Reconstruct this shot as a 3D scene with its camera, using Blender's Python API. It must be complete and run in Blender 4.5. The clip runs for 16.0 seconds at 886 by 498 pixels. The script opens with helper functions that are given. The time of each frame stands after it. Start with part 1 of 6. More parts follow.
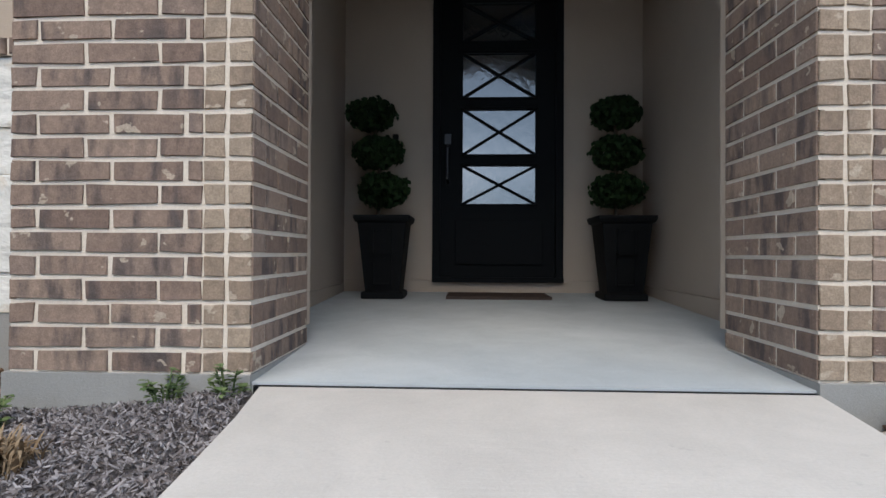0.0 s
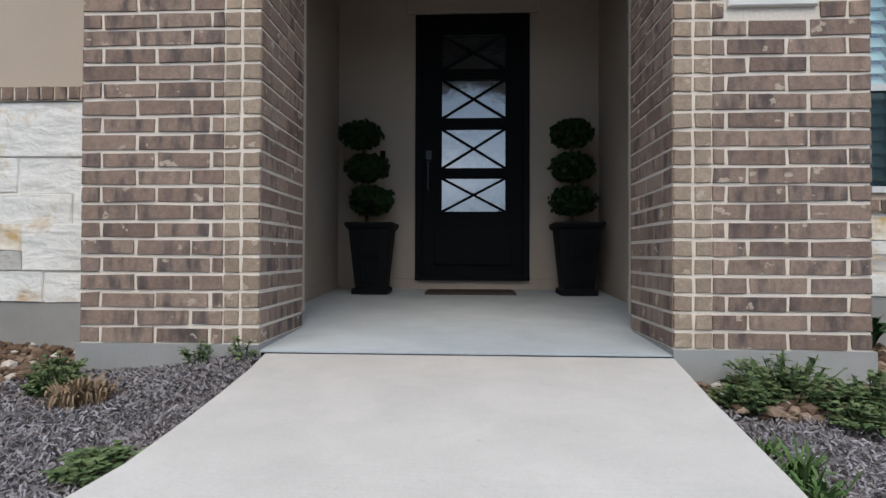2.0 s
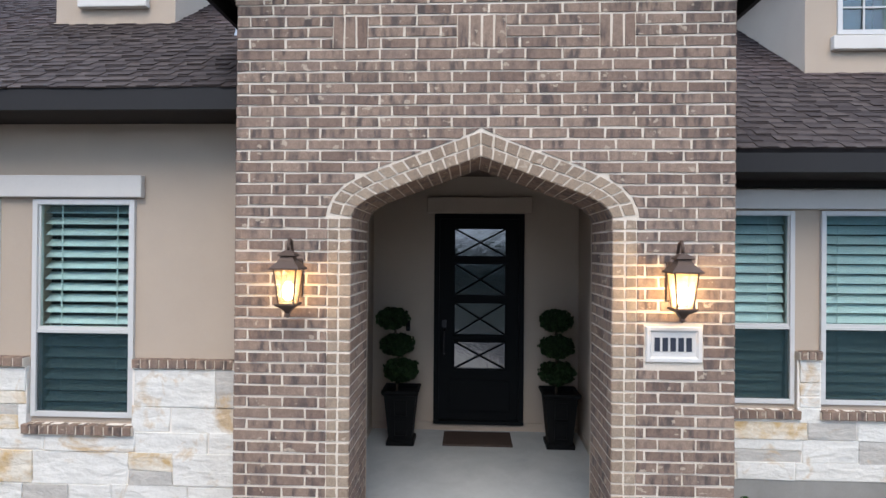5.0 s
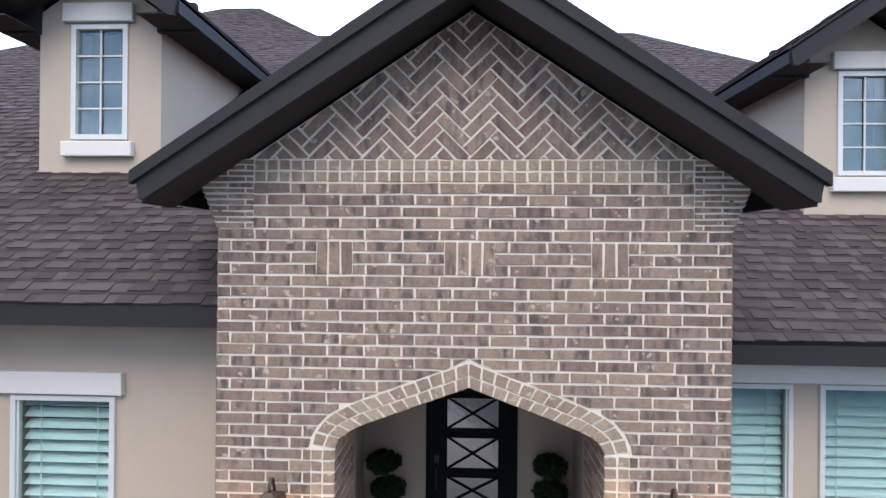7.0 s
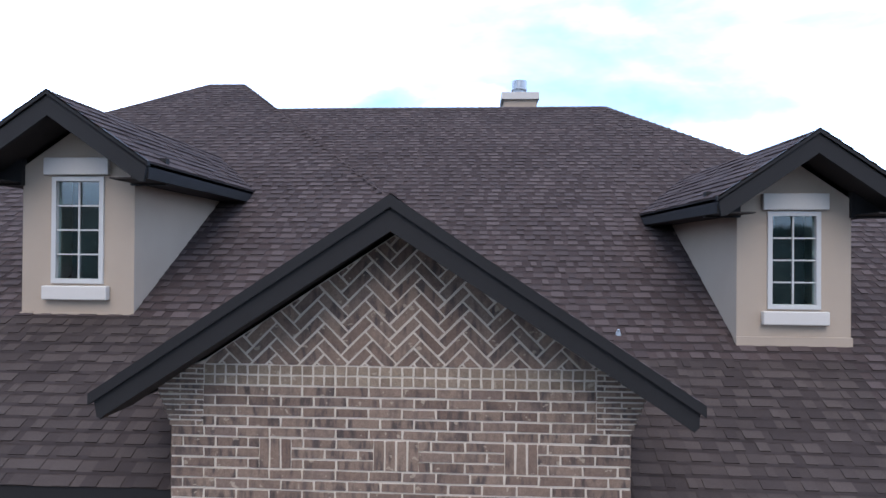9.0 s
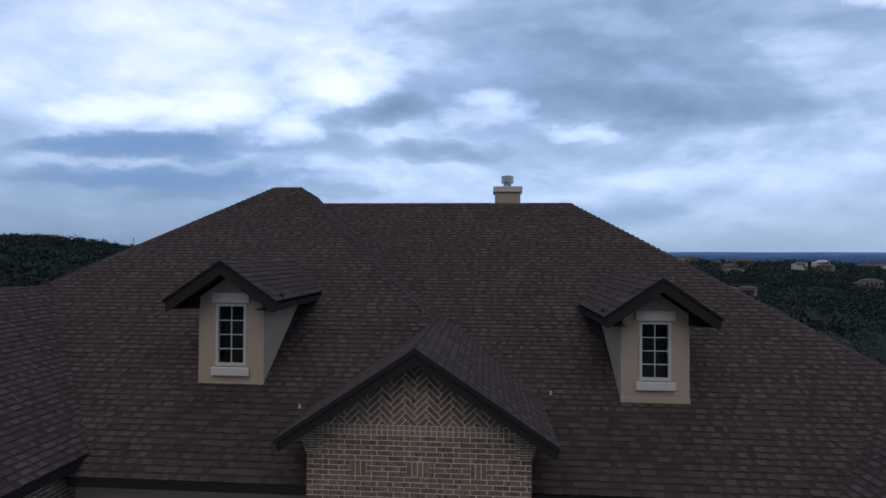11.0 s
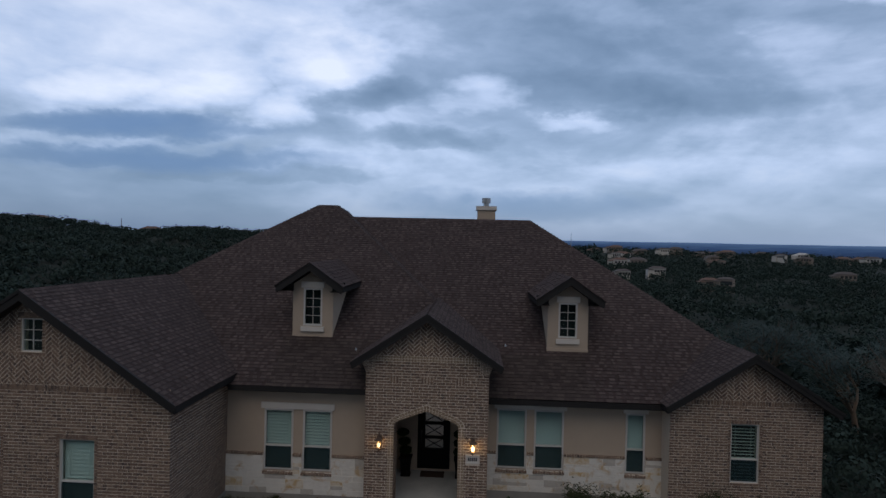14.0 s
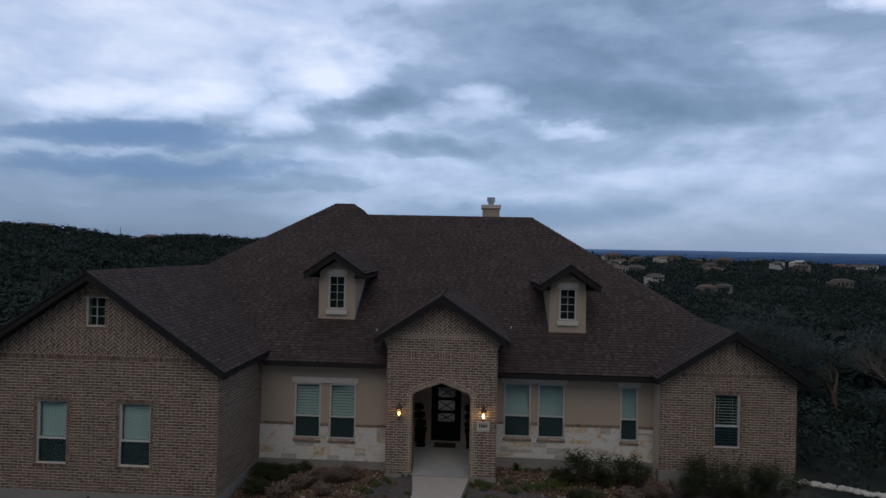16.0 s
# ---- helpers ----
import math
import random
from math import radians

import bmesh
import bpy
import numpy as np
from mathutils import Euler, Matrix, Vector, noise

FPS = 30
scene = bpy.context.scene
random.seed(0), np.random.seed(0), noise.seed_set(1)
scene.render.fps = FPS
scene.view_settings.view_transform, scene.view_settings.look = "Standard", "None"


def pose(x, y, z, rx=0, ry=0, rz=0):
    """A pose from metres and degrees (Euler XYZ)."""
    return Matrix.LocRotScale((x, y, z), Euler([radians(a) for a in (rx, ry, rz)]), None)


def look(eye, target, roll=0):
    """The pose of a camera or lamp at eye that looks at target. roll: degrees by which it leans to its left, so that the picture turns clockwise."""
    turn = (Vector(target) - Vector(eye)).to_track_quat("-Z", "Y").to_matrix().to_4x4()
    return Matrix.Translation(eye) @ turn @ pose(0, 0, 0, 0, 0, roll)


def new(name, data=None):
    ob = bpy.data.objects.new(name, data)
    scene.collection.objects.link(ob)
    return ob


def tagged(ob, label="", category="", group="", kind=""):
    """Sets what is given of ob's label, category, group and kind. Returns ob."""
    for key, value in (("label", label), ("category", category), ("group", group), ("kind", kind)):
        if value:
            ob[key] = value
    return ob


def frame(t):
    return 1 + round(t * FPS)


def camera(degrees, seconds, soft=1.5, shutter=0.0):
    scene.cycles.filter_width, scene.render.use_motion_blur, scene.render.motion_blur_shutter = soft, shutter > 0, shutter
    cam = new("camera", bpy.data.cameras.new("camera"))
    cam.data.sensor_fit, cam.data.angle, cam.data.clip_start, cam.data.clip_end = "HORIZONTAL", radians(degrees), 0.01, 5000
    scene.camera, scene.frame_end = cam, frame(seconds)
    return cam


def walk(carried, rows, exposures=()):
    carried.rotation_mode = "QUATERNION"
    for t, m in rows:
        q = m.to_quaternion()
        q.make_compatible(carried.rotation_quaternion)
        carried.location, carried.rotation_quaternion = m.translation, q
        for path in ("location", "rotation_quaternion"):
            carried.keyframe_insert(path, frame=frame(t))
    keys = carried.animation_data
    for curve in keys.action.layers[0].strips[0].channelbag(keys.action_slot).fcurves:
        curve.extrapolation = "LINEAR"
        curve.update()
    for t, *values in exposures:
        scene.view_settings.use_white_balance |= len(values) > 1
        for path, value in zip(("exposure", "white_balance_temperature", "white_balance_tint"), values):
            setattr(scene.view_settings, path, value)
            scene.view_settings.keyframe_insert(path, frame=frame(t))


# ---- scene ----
cam = camera(76.6, 16.0)
PATH = [
    (0, (-0.191, -1.771, 0.409), (-0.279, 0.227, 0.427), 0.3),
    (0.5, (-0.198, -1.852, 0.441), (-0.287, 0.145, 0.464), 0.4),
    (1, (-0.09, -1.884, 0.447), (-0.175, 0.114, 0.472), 0.3),
    (1.5, (0.004, -1.976, 0.429), (-0.079, 0.022, 0.457), 0.3),
    (2, (0.035, -2.399, 0.409), (-0.064, -0.402, 0.433), 0.2),
    (2.5, (0.008, -3.138, 0.384), (-0.097, -1.14, 0.405), 0.4),
    (3, (-0.053, -3.817, 0.568), (-0.16, -1.82, 0.57), 0.4),
    (3.5, (-0.091, -3.899, 0.856), (-0.183, -1.901, 0.865), 0.5),
    (4, (-0.058, -3.894, 1.306), (-0.15, -1.896, 1.316), 0.3),
    (4.2, (-0.056, -3.886, 1.486), (-0.146, -1.888, 1.497), 0.4),
    (6.3, (-0.121, -3.674, 3.242), (-0.213, -1.676, 3.245), 0.5),
    (6.5, (-0.116, -3.676, 3.401), (-0.205, -1.678, 3.391), 0.5),
    (7, (-0.009, -3.683, 3.725), (-0.1, -1.685, 3.729), 0.5),
    (7.5, (0.127, -3.592, 4.092), (0.036, -1.594, 4.092), 0.3),
    (8, (0.246, -3.566, 4.455), (0.153, -1.568, 4.457), 0.2),
    (8.5, (0.365, -3.711, 4.795), (0.269, -1.713, 4.796), 0.3),
    (9, (0.543, -4.085, 5.153), (0.44, -2.087, 5.168), 0.4),
    (9.5, (0.686, -4.755, 5.573), (0.569, -2.759, 5.603), 0.3),
    (10, (0.787, -5.716, 5.972), (0.657, -3.72, 6.009), 0.2),
    (10.2, (0.83, -6.17, 6.16), (0.692, -4.175, 6.195), 0.2),
    (12.3, (1.236, -12.53, 7.581), (1.072, -10.537, 7.556), 0.5),
    (12.5, (1.262, -13.178, 7.625), (1.098, -11.185, 7.582), 0.7),
    (13, (1.288, -14.515, 7.527), (1.13, -12.523, 7.449), 1.1),
    (13.5, (1.268, -14.945, 7.453), (1.139, -12.95, 7.418), 1.3),
    (14, (1.199, -15.208, 7.434), (1.088, -13.211, 7.412), 1.3),
    (14.5, (1.163, -15.499, 7.342), (1.061, -13.502, 7.334), 1.3),
    (15, (1.052, -15.873, 7.216), (0.956, -13.876, 7.219), 1.3),
    (15.5, (0.974, -16.414, 7.05), (0.876, -14.417, 7.061), 1.2),
    (16, (0.863, -17.075, 6.842), (0.757, -15.078, 6.85), 1.2),
]
EXPOSURES = [(0, 0.66, 6600, 6), (0.5, 0.63, 6600, 6), (1.5, 0.70, 6600, 6), (2, 0.52, 6600, 6), (2.5, 0.38, 6600, 8), (3, 0.35, 6600, 8), (3.5, 0.40, 6600, 8), (4, 0.58, 6550, 8), (6.5, 0.98, 6450, 9), (8, 0.80, 6350, 10), (8.5, 0.60, 6300, 11), (9, 0.30, 6250, 12), (9.5, -0.26, 6250, 13), (10, -0.82, 6400, 13), (12.3, -1.68, 7000, 11), (16, -1.77, 7000, 11)]
walk(cam, [(t, look(eye, target, roll)) for t, eye, target, roll in PATH], EXPOSURES)

# ---- world, sun ----
world = bpy.data.worlds.new("sky")
scene.world = world
world.use_nodes = True


class Nodes:
    """A thin wrapper to wire shader nodes in few lines."""

    def __init__(self, tree):
        self.tree = tree

    def add(self, kind, **values):
        node = self.tree.nodes.new(kind)
        for key, value in values.items():
            if key in ("operation", "blend_type", "data_type", "noise_dimensions", "sky_type", "sun_disc", "sun_elevation",
                       "sun_rotation", "feature", "wave_type", "bands_direction", "distance", "clamp", "vector_type"):
                if key == "operation":
                    node.operation = value
                elif key == "blend_type":
                    node.blend_type = value
                elif key == "data_type":
                    node.data_type = value
                elif key == "sky_type":
                    node.sky_type = value
                elif key == "sun_disc":
                    node.sun_disc = value
                elif key == "sun_elevation":
                    node.sun_elevation = value
                elif key == "sun_rotation":
                    node.sun_rotation = value
                elif key == "feature":
                    node.feature = value
                elif key == "clamp":
                    node.use_clamp = value
            else:
                socket = node.inputs[int(key[1:])] if key[0] == "i" and key[1:].isdigit() else node.inputs[key]
                if hasattr(value, "is_output"):
                    self.tree.links.new(value, socket)
                else:
                    socket.default_value = value
        return node

    def math(self, op, a, b=0.0, c=None):
        node = self.add("ShaderNodeMath", operation=op, i0=a, i1=b)
        if c is not None:
            if hasattr(c, "is_output"):
                self.tree.links.new(c, node.inputs[2])
            else:
                node.inputs[2].default_value = c
        return node.outputs[0]

    def mix(self, f, a, b, mode="MIX"):
        node = self.add("ShaderNodeMixRGB", blend_type=mode, i0=f)
        for i, v in ((1, a), (2, b)):
            if hasattr(v, "is_output"):
                self.tree.links.new(v, node.inputs[i])
            else:
                node.inputs[i].default_value = (*v, 1)[:4]
        return node.outputs[0]

    def noise(self, vector, scale, detail=3.0, rough=0.55, distort=0.0):
        node = self.add("ShaderNodeTexNoise", Vector=vector, Scale=scale, Detail=detail, Roughness=rough, Distortion=distort)
        return node.outputs[0]

    def ramp(self, f, *stops):
        node = self.add("ShaderNodeValToRGB", i0=f)
        el = node.color_ramp.elements
        while len(el) < len(stops):
            el.new(0.5)
        for e, (p, c) in zip(el, stops):
            e.position = p
            e.color = (*c, 1) if isinstance(c, tuple) else (c, c, c, 1)
        return node.outputs[0]

    def stretch(self, vector, scale, place=(0, 0, 0)):
        return self.add("ShaderNodeMapping", Vector=vector, Scale=scale, Location=place).outputs[0]


SUN_UP, SUN_TURN = 52.0, -178.0   # degrees above the horizon; clockwise from straight ahead
w = Nodes(world.node_tree)
world.node_tree.nodes.clear()
sky = w.add("ShaderNodeTexSky", sky_type="NISHITA", sun_disc=False, sun_elevation=radians(SUN_UP), sun_rotation=radians(SUN_TURN))
way = w.add("ShaderNodeTexCoord").outputs["Generated"]
axes = w.add("ShaderNodeSeparateXYZ", i0=way)
high = w.math("MAXIMUM", axes.outputs[2], 0.0)
puffs = w.stretch(way, (2.3, 2.3, 5.2), (7.3, 1.1, 2.9))
above = w.stretch(way, (2.3, 2.3, 5.2), (7.3, 1.1, 3.05))
big = w.noise(puffs, 1.0, 8.0, 0.5, 0.35)
top = w.noise(above, 1.0, 4.0, 0.5, 0.35)
wisps = w.noise(w.stretch(way, (2.0, 2.0, 10.0), (5.0, 0.0, 3.0)), 1.6, 6.0, 0.55, 0.2)
relief = w.math("SUBTRACT", big, top)
cover = w.math("MULTIPLY_ADD", big, 0.62, w.math("MULTIPLY_ADD", wisps, 0.2, 0.19))
cover = w.math("MULTIPLY_ADD", relief, 0.5, cover)

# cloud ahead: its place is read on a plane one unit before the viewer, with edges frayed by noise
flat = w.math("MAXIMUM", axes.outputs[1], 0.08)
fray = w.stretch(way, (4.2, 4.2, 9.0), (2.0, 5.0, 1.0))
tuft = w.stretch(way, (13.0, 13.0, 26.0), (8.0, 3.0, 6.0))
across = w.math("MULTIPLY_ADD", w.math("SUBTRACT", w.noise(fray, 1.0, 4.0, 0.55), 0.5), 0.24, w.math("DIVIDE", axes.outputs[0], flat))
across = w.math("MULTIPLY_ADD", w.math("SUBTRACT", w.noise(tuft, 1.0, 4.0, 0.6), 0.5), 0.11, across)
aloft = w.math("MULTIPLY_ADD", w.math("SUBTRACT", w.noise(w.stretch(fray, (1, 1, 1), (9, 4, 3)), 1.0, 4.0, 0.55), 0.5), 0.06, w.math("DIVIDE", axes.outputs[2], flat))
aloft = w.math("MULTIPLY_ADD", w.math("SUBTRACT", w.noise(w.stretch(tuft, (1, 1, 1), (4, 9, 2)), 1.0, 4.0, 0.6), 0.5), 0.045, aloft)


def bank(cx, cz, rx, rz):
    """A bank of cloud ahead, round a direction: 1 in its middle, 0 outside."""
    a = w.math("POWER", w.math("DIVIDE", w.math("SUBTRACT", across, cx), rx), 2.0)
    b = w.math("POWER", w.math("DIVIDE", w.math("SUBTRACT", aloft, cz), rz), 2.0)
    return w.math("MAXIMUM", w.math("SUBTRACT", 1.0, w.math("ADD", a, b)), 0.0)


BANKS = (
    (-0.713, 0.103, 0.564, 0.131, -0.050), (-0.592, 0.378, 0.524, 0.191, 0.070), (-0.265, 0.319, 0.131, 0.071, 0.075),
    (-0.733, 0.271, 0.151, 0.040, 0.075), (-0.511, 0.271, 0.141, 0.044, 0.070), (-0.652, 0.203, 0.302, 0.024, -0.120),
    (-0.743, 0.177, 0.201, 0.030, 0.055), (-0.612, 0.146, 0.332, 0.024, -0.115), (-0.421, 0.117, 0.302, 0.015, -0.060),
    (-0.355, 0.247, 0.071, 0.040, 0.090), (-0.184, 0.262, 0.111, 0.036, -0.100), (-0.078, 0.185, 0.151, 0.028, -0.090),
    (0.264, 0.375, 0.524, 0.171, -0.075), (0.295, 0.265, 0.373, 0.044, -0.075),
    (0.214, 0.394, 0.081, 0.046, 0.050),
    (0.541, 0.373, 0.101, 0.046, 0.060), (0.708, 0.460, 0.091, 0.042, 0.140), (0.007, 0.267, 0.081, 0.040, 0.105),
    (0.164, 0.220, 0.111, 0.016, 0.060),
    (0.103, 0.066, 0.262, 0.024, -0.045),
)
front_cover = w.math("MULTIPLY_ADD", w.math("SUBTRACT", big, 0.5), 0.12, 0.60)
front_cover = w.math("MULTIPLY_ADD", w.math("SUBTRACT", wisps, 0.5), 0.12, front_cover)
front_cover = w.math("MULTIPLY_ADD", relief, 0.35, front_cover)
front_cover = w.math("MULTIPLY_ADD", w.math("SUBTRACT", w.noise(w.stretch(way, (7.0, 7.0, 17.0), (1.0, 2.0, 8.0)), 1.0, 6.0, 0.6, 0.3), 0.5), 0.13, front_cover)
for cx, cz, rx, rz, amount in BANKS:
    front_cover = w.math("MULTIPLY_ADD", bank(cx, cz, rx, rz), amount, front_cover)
facing = w.add("ShaderNodeClamp", i0=w.math("MULTIPLY_ADD", axes.outputs[1], 4.0, -0.4)).outputs[0]
behind = w.math("MAXIMUM", w.math("MULTIPLY", axes.outputs[1], -1.0), 0.0)
cover = w.math("MULTIPLY_ADD", w.math("MULTIPLY", behind, w.math("MAXIMUM", w.math("SUBTRACT", axes.outputs[2], 0.12), 0.0)), -0.5, cover)
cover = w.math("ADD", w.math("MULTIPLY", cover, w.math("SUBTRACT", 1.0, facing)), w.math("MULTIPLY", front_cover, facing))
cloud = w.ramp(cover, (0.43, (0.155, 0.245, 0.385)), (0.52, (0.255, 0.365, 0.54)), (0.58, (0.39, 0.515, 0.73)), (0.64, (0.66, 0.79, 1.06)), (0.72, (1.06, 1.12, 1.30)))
near = w.math("SUBTRACT", 1.0, w.math("MULTIPLY", high, 6.5), 0.0)
pale = w.mix(w.add("ShaderNodeClamp", i0=w.math("ADD", axes.outputs[0], 0.4)).outputs[0], (0.115, 0.215, 0.41), (0.31, 0.425, 0.65))
clear = w.add("ShaderNodeClamp", i0=w.math("MULTIPLY_ADD", axes.outputs[2], 6.0, -0.7)).outputs[0]
cloud = w.mix(w.math("MULTIPLY", w.math("MULTIPLY", clear, behind), 0.85), cloud, (0.225, 0.30, 0.435))
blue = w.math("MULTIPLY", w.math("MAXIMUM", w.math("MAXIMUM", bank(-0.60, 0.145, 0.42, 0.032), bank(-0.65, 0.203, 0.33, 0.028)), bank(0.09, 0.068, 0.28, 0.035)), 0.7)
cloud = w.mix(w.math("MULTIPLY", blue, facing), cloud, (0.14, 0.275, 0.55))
haze = w.mix(w.math("MULTIPLY", w.math("MAXIMUM", near, 0.0), 0.88), cloud, pale)
both = w.mix(0.025, haze, sky.outputs[0])
ahead_part = w.add("ShaderNodeClamp", i0=w.math("MULTIPLY_ADD", axes.outputs[1], 2.0, -0.5)).outputs[0]
both = w.mix(ahead_part, both, w.mix(1.0, both, (0.92, 1.0, 1.10), "MULTIPLY"))
ahead = w.math("MULTIPLY_ADD", axes.outputs[1], 0.55, 2.0)
back = w.add("ShaderNodeBackground", Color=both, Strength=ahead)
out = w.add("ShaderNodeOutputWorld", Surface=back.outputs[0])

sun = new("sun", bpy.data.lights.new("sun", "SUN"))
sun.data.energy, sun.data.angle, sun.data.color = 1.85, radians(46), (1.0, 0.87, 0.755)
sun.matrix_world = look((math.sin(radians(SUN_TURN)) * 60, math.cos(radians(SUN_TURN)) * 60, math.tan(radians(SUN_UP)) * 60), (0, 0, 0))


# ---- materials ----
def surface(name, rough=0.8, metal=0.0, spec=0.3):
    m = bpy.data.materials.new(name)
    m.use_nodes = True
    n = Nodes(m.node_tree)
    b = m.node_tree.nodes["Principled BSDF"]
    b.inputs["Roughness"].default_value, b.inputs["Metallic"].default_value = rough, metal
    b.inputs["Specular IOR Level"].default_value = spec
    n.bsdf = b
    n.place = n.add("ShaderNodeTexCoord").outputs["Object"]
    n.mat = m
    return n


def finish(n, colour, bump=None, strength=0.3, size=0.01, rough=None):
    t = n.tree
    if hasattr(colour, "is_output"):
        t.links.new(colour, n.bsdf.inputs["Base Color"])
    else:
        n.bsdf.inputs["Base Color"].default_value = (*colour, 1)
    if bump is not None:
        node = n.add("ShaderNodeBump", Strength=strength, Distance=size, Height=bump)
        t.links.new(node.outputs[0], n.bsdf.inputs["Normal"])
    if rough is not None:
        t.links.new(rough, n.bsdf.inputs["Roughness"])
    return n.mat


def world_place(n):
    return n.add("ShaderNodeNewGeometry").outputs["Position"]


def chance(n, single):
    """A random number for each piece: by object for single pieces, by island for joined ones."""
    if single:
        return n.add("ShaderNodeObjectInfo").outputs["Random"]
    return n.add("ShaderNodeNewGeometry").outputs["Random Per Island"]


CLAY_TONES = ((0.0, (0.175, 0.121, 0.096)), (0.2, (0.205, 0.144, 0.113)), (0.5, (0.24, 0.171, 0.133)), (0.85, (0.28, 0.203, 0.156)), (1.0, (0.21, 0.153, 0.126)))
HEADER_TONES = ((0.0, (0.235, 0.175, 0.128)), (0.5, (0.285, 0.217, 0.160)), (1.0, (0.32, 0.25, 0.185)))


def brick_surface(name, single, tones=CLAY_TONES, scorch=1.0):
    """Taupe clay with soft dark scorch marks and smears of pale slurry."""
    n = surface(name, 0.9, 0, 0.2)
    p = world_place(n)
    r = chance(n, single)
    tone = n.ramp(r, *tones)
    away = n.add("ShaderNodeVectorMath", operation="ADD", i0=p, i1=n.add("ShaderNodeCombineXYZ", X=n.math("MULTIPLY", r, 91.0), Y=0.0, Z=n.math("MULTIPLY", r, 37.0)).outputs[0]).outputs[0]
    streak = n.noise(n.stretch(away, (19, 19, 5)), 1.0, 3.0, 0.5)
    some = n.ramp(n.noise(away, 3.0, 1.0), (0.36, 0.1), (0.53, 1.0))
    dark = n.mix(n.math("MULTIPLY", n.ramp(streak, (0.46, 0.0), (0.64, 0.9 * scorch)), some), tone, (0.078, 0.064, 0.061))
    spot = n.noise(n.stretch(away, (12, 12, 15), (5, 5, 5)), 1.0, 3.0, 0.55)
    pale = n.mix(n.ramp(spot, (0.64, 0.0), (0.665, 0.8)), dark, (0.43, 0.355, 0.275))
    grain = n.noise(p, 140.0, 3.0, 0.7)
    grit = n.noise(p, 42.0, 4.0, 0.7)
    colour = n.mix(0.5, pale, n.ramp(grain, (0.3, 0.6), (0.7, 1.3)), "MULTIPLY")
    colour = n.mix(0.5, colour, n.ramp(grit, (0.3, 0.62), (0.7, 1.32)), "MULTIPLY")
    return finish(n, colour, grain, 0.5, 0.004)


def mortar_surface():
    n = surface("mortar", 0.95, 0, 0.1)
    p = world_place(n)
    g = n.noise(p, 90.0, 4.0, 0.7)
    s = n.noise(p, 2.2, 4.0, 0.6)
    return finish(n, n.mix(0.5, n.ramp(g, (0.25, (0.57, 0.50, 0.415)), (0.75, (0.72, 0.645, 0.55))), n.ramp(s, (0.3, 0.85), (0.7, 1.05)), "MULTIPLY"), g, 0.6, 0.004)


def stone_surface():
    n = surface("limestone", 0.9, 0, 0.2)
    p = world_place(n)
    r = chance(n, True)
    white = n.mix(n.noise(p, 5.0, 5.0, 0.6), (0.58, 0.57, 0.53), (0.80, 0.785, 0.74))
    grey = n.mix(n.noise(p, 7.0, 5.0, 0.65), (0.36, 0.35, 0.33), (0.60, 0.57, 0.52))
    ochre = n.mix(n.ramp(n.noise(p, 6.0, 5.0, 0.6, 0.6), (0.42, 0.0), (0.66, 1.0)), (0.68, 0.63, 0.54), (0.54, 0.38, 0.19))
    a = n.mix(n.math("GREATER_THAN", r, 0.68), white, grey)
    b = n.mix(n.math("GREATER_THAN", r, 0.81), a, ochre)
    stain = n.ramp(n.noise(p, 3.1, 5.0, 0.62, 0.8), (0.55, 0.0), (0.68, 0.8))
    c = n.mix(stain, b, (0.50, 0.34, 0.17))
    rough = n.math("ADD", n.math("MULTIPLY", n.noise(p, 22.0, 4.0, 0.5), 0.4), n.math("MULTIPLY", n.noise(n.stretch(p, (1, 1, 2.2)), 5.5, 3.0, 0.5, 0.3), 1.6))
    c = n.mix(0.35, c, n.ramp(n.noise(p, 60.0, 4.0, 0.7), (0.3, 0.75), (0.7, 1.1)), "MULTIPLY")
    return finish(n, c, rough, 0.55, 0.024)


def plain(name, colour, rough=0.8, metal=0.0, spec=0.3, grain=60.0, vary=0.14, bump=0.25, size=0.003, wide=1.7):
    """A painted or rendered surface with fine grain and broad, faint weathering."""
    n = surface(name, rough, metal, spec)
    p = n.place
    g = n.noise(p, grain, 4.0, 0.65)
    s = n.noise(p, wide, 5.0, 0.6)
    f = n.math("MULTIPLY_ADD", g, vary, n.math("MULTIPLY_ADD", s, vary, 1 - vary))
    return finish(n, n.mix(1.0, colour, f, "MULTIPLY"), g, bump, size)


def shingle_surface(name, single, tones=((0.045, 0.035, 0.033), (0.080, 0.063, 0.057))):
    n = surface(name, 0.95, 0, 0.15)
    p = world_place(n)
    r = chance(n, single)
    tone = n.ramp(r, (0.0, tones[0]), (1.0, tones[1]))
    g = n.noise(p, 230.0, 2.0, 0.8)
    s = n.noise(p, 0.9, 5.0, 0.6)
    c = n.mix(0.6, tone, n.ramp(g, (0.3, 0.5), (0.7, 1.4)), "MULTIPLY")
    c = n.mix(0.5, c, n.ramp(s, (0.3, 0.75), (0.7, 1.15)), "MULTIPLY")
    return finish(n, c, g, 0.6, 0.003)


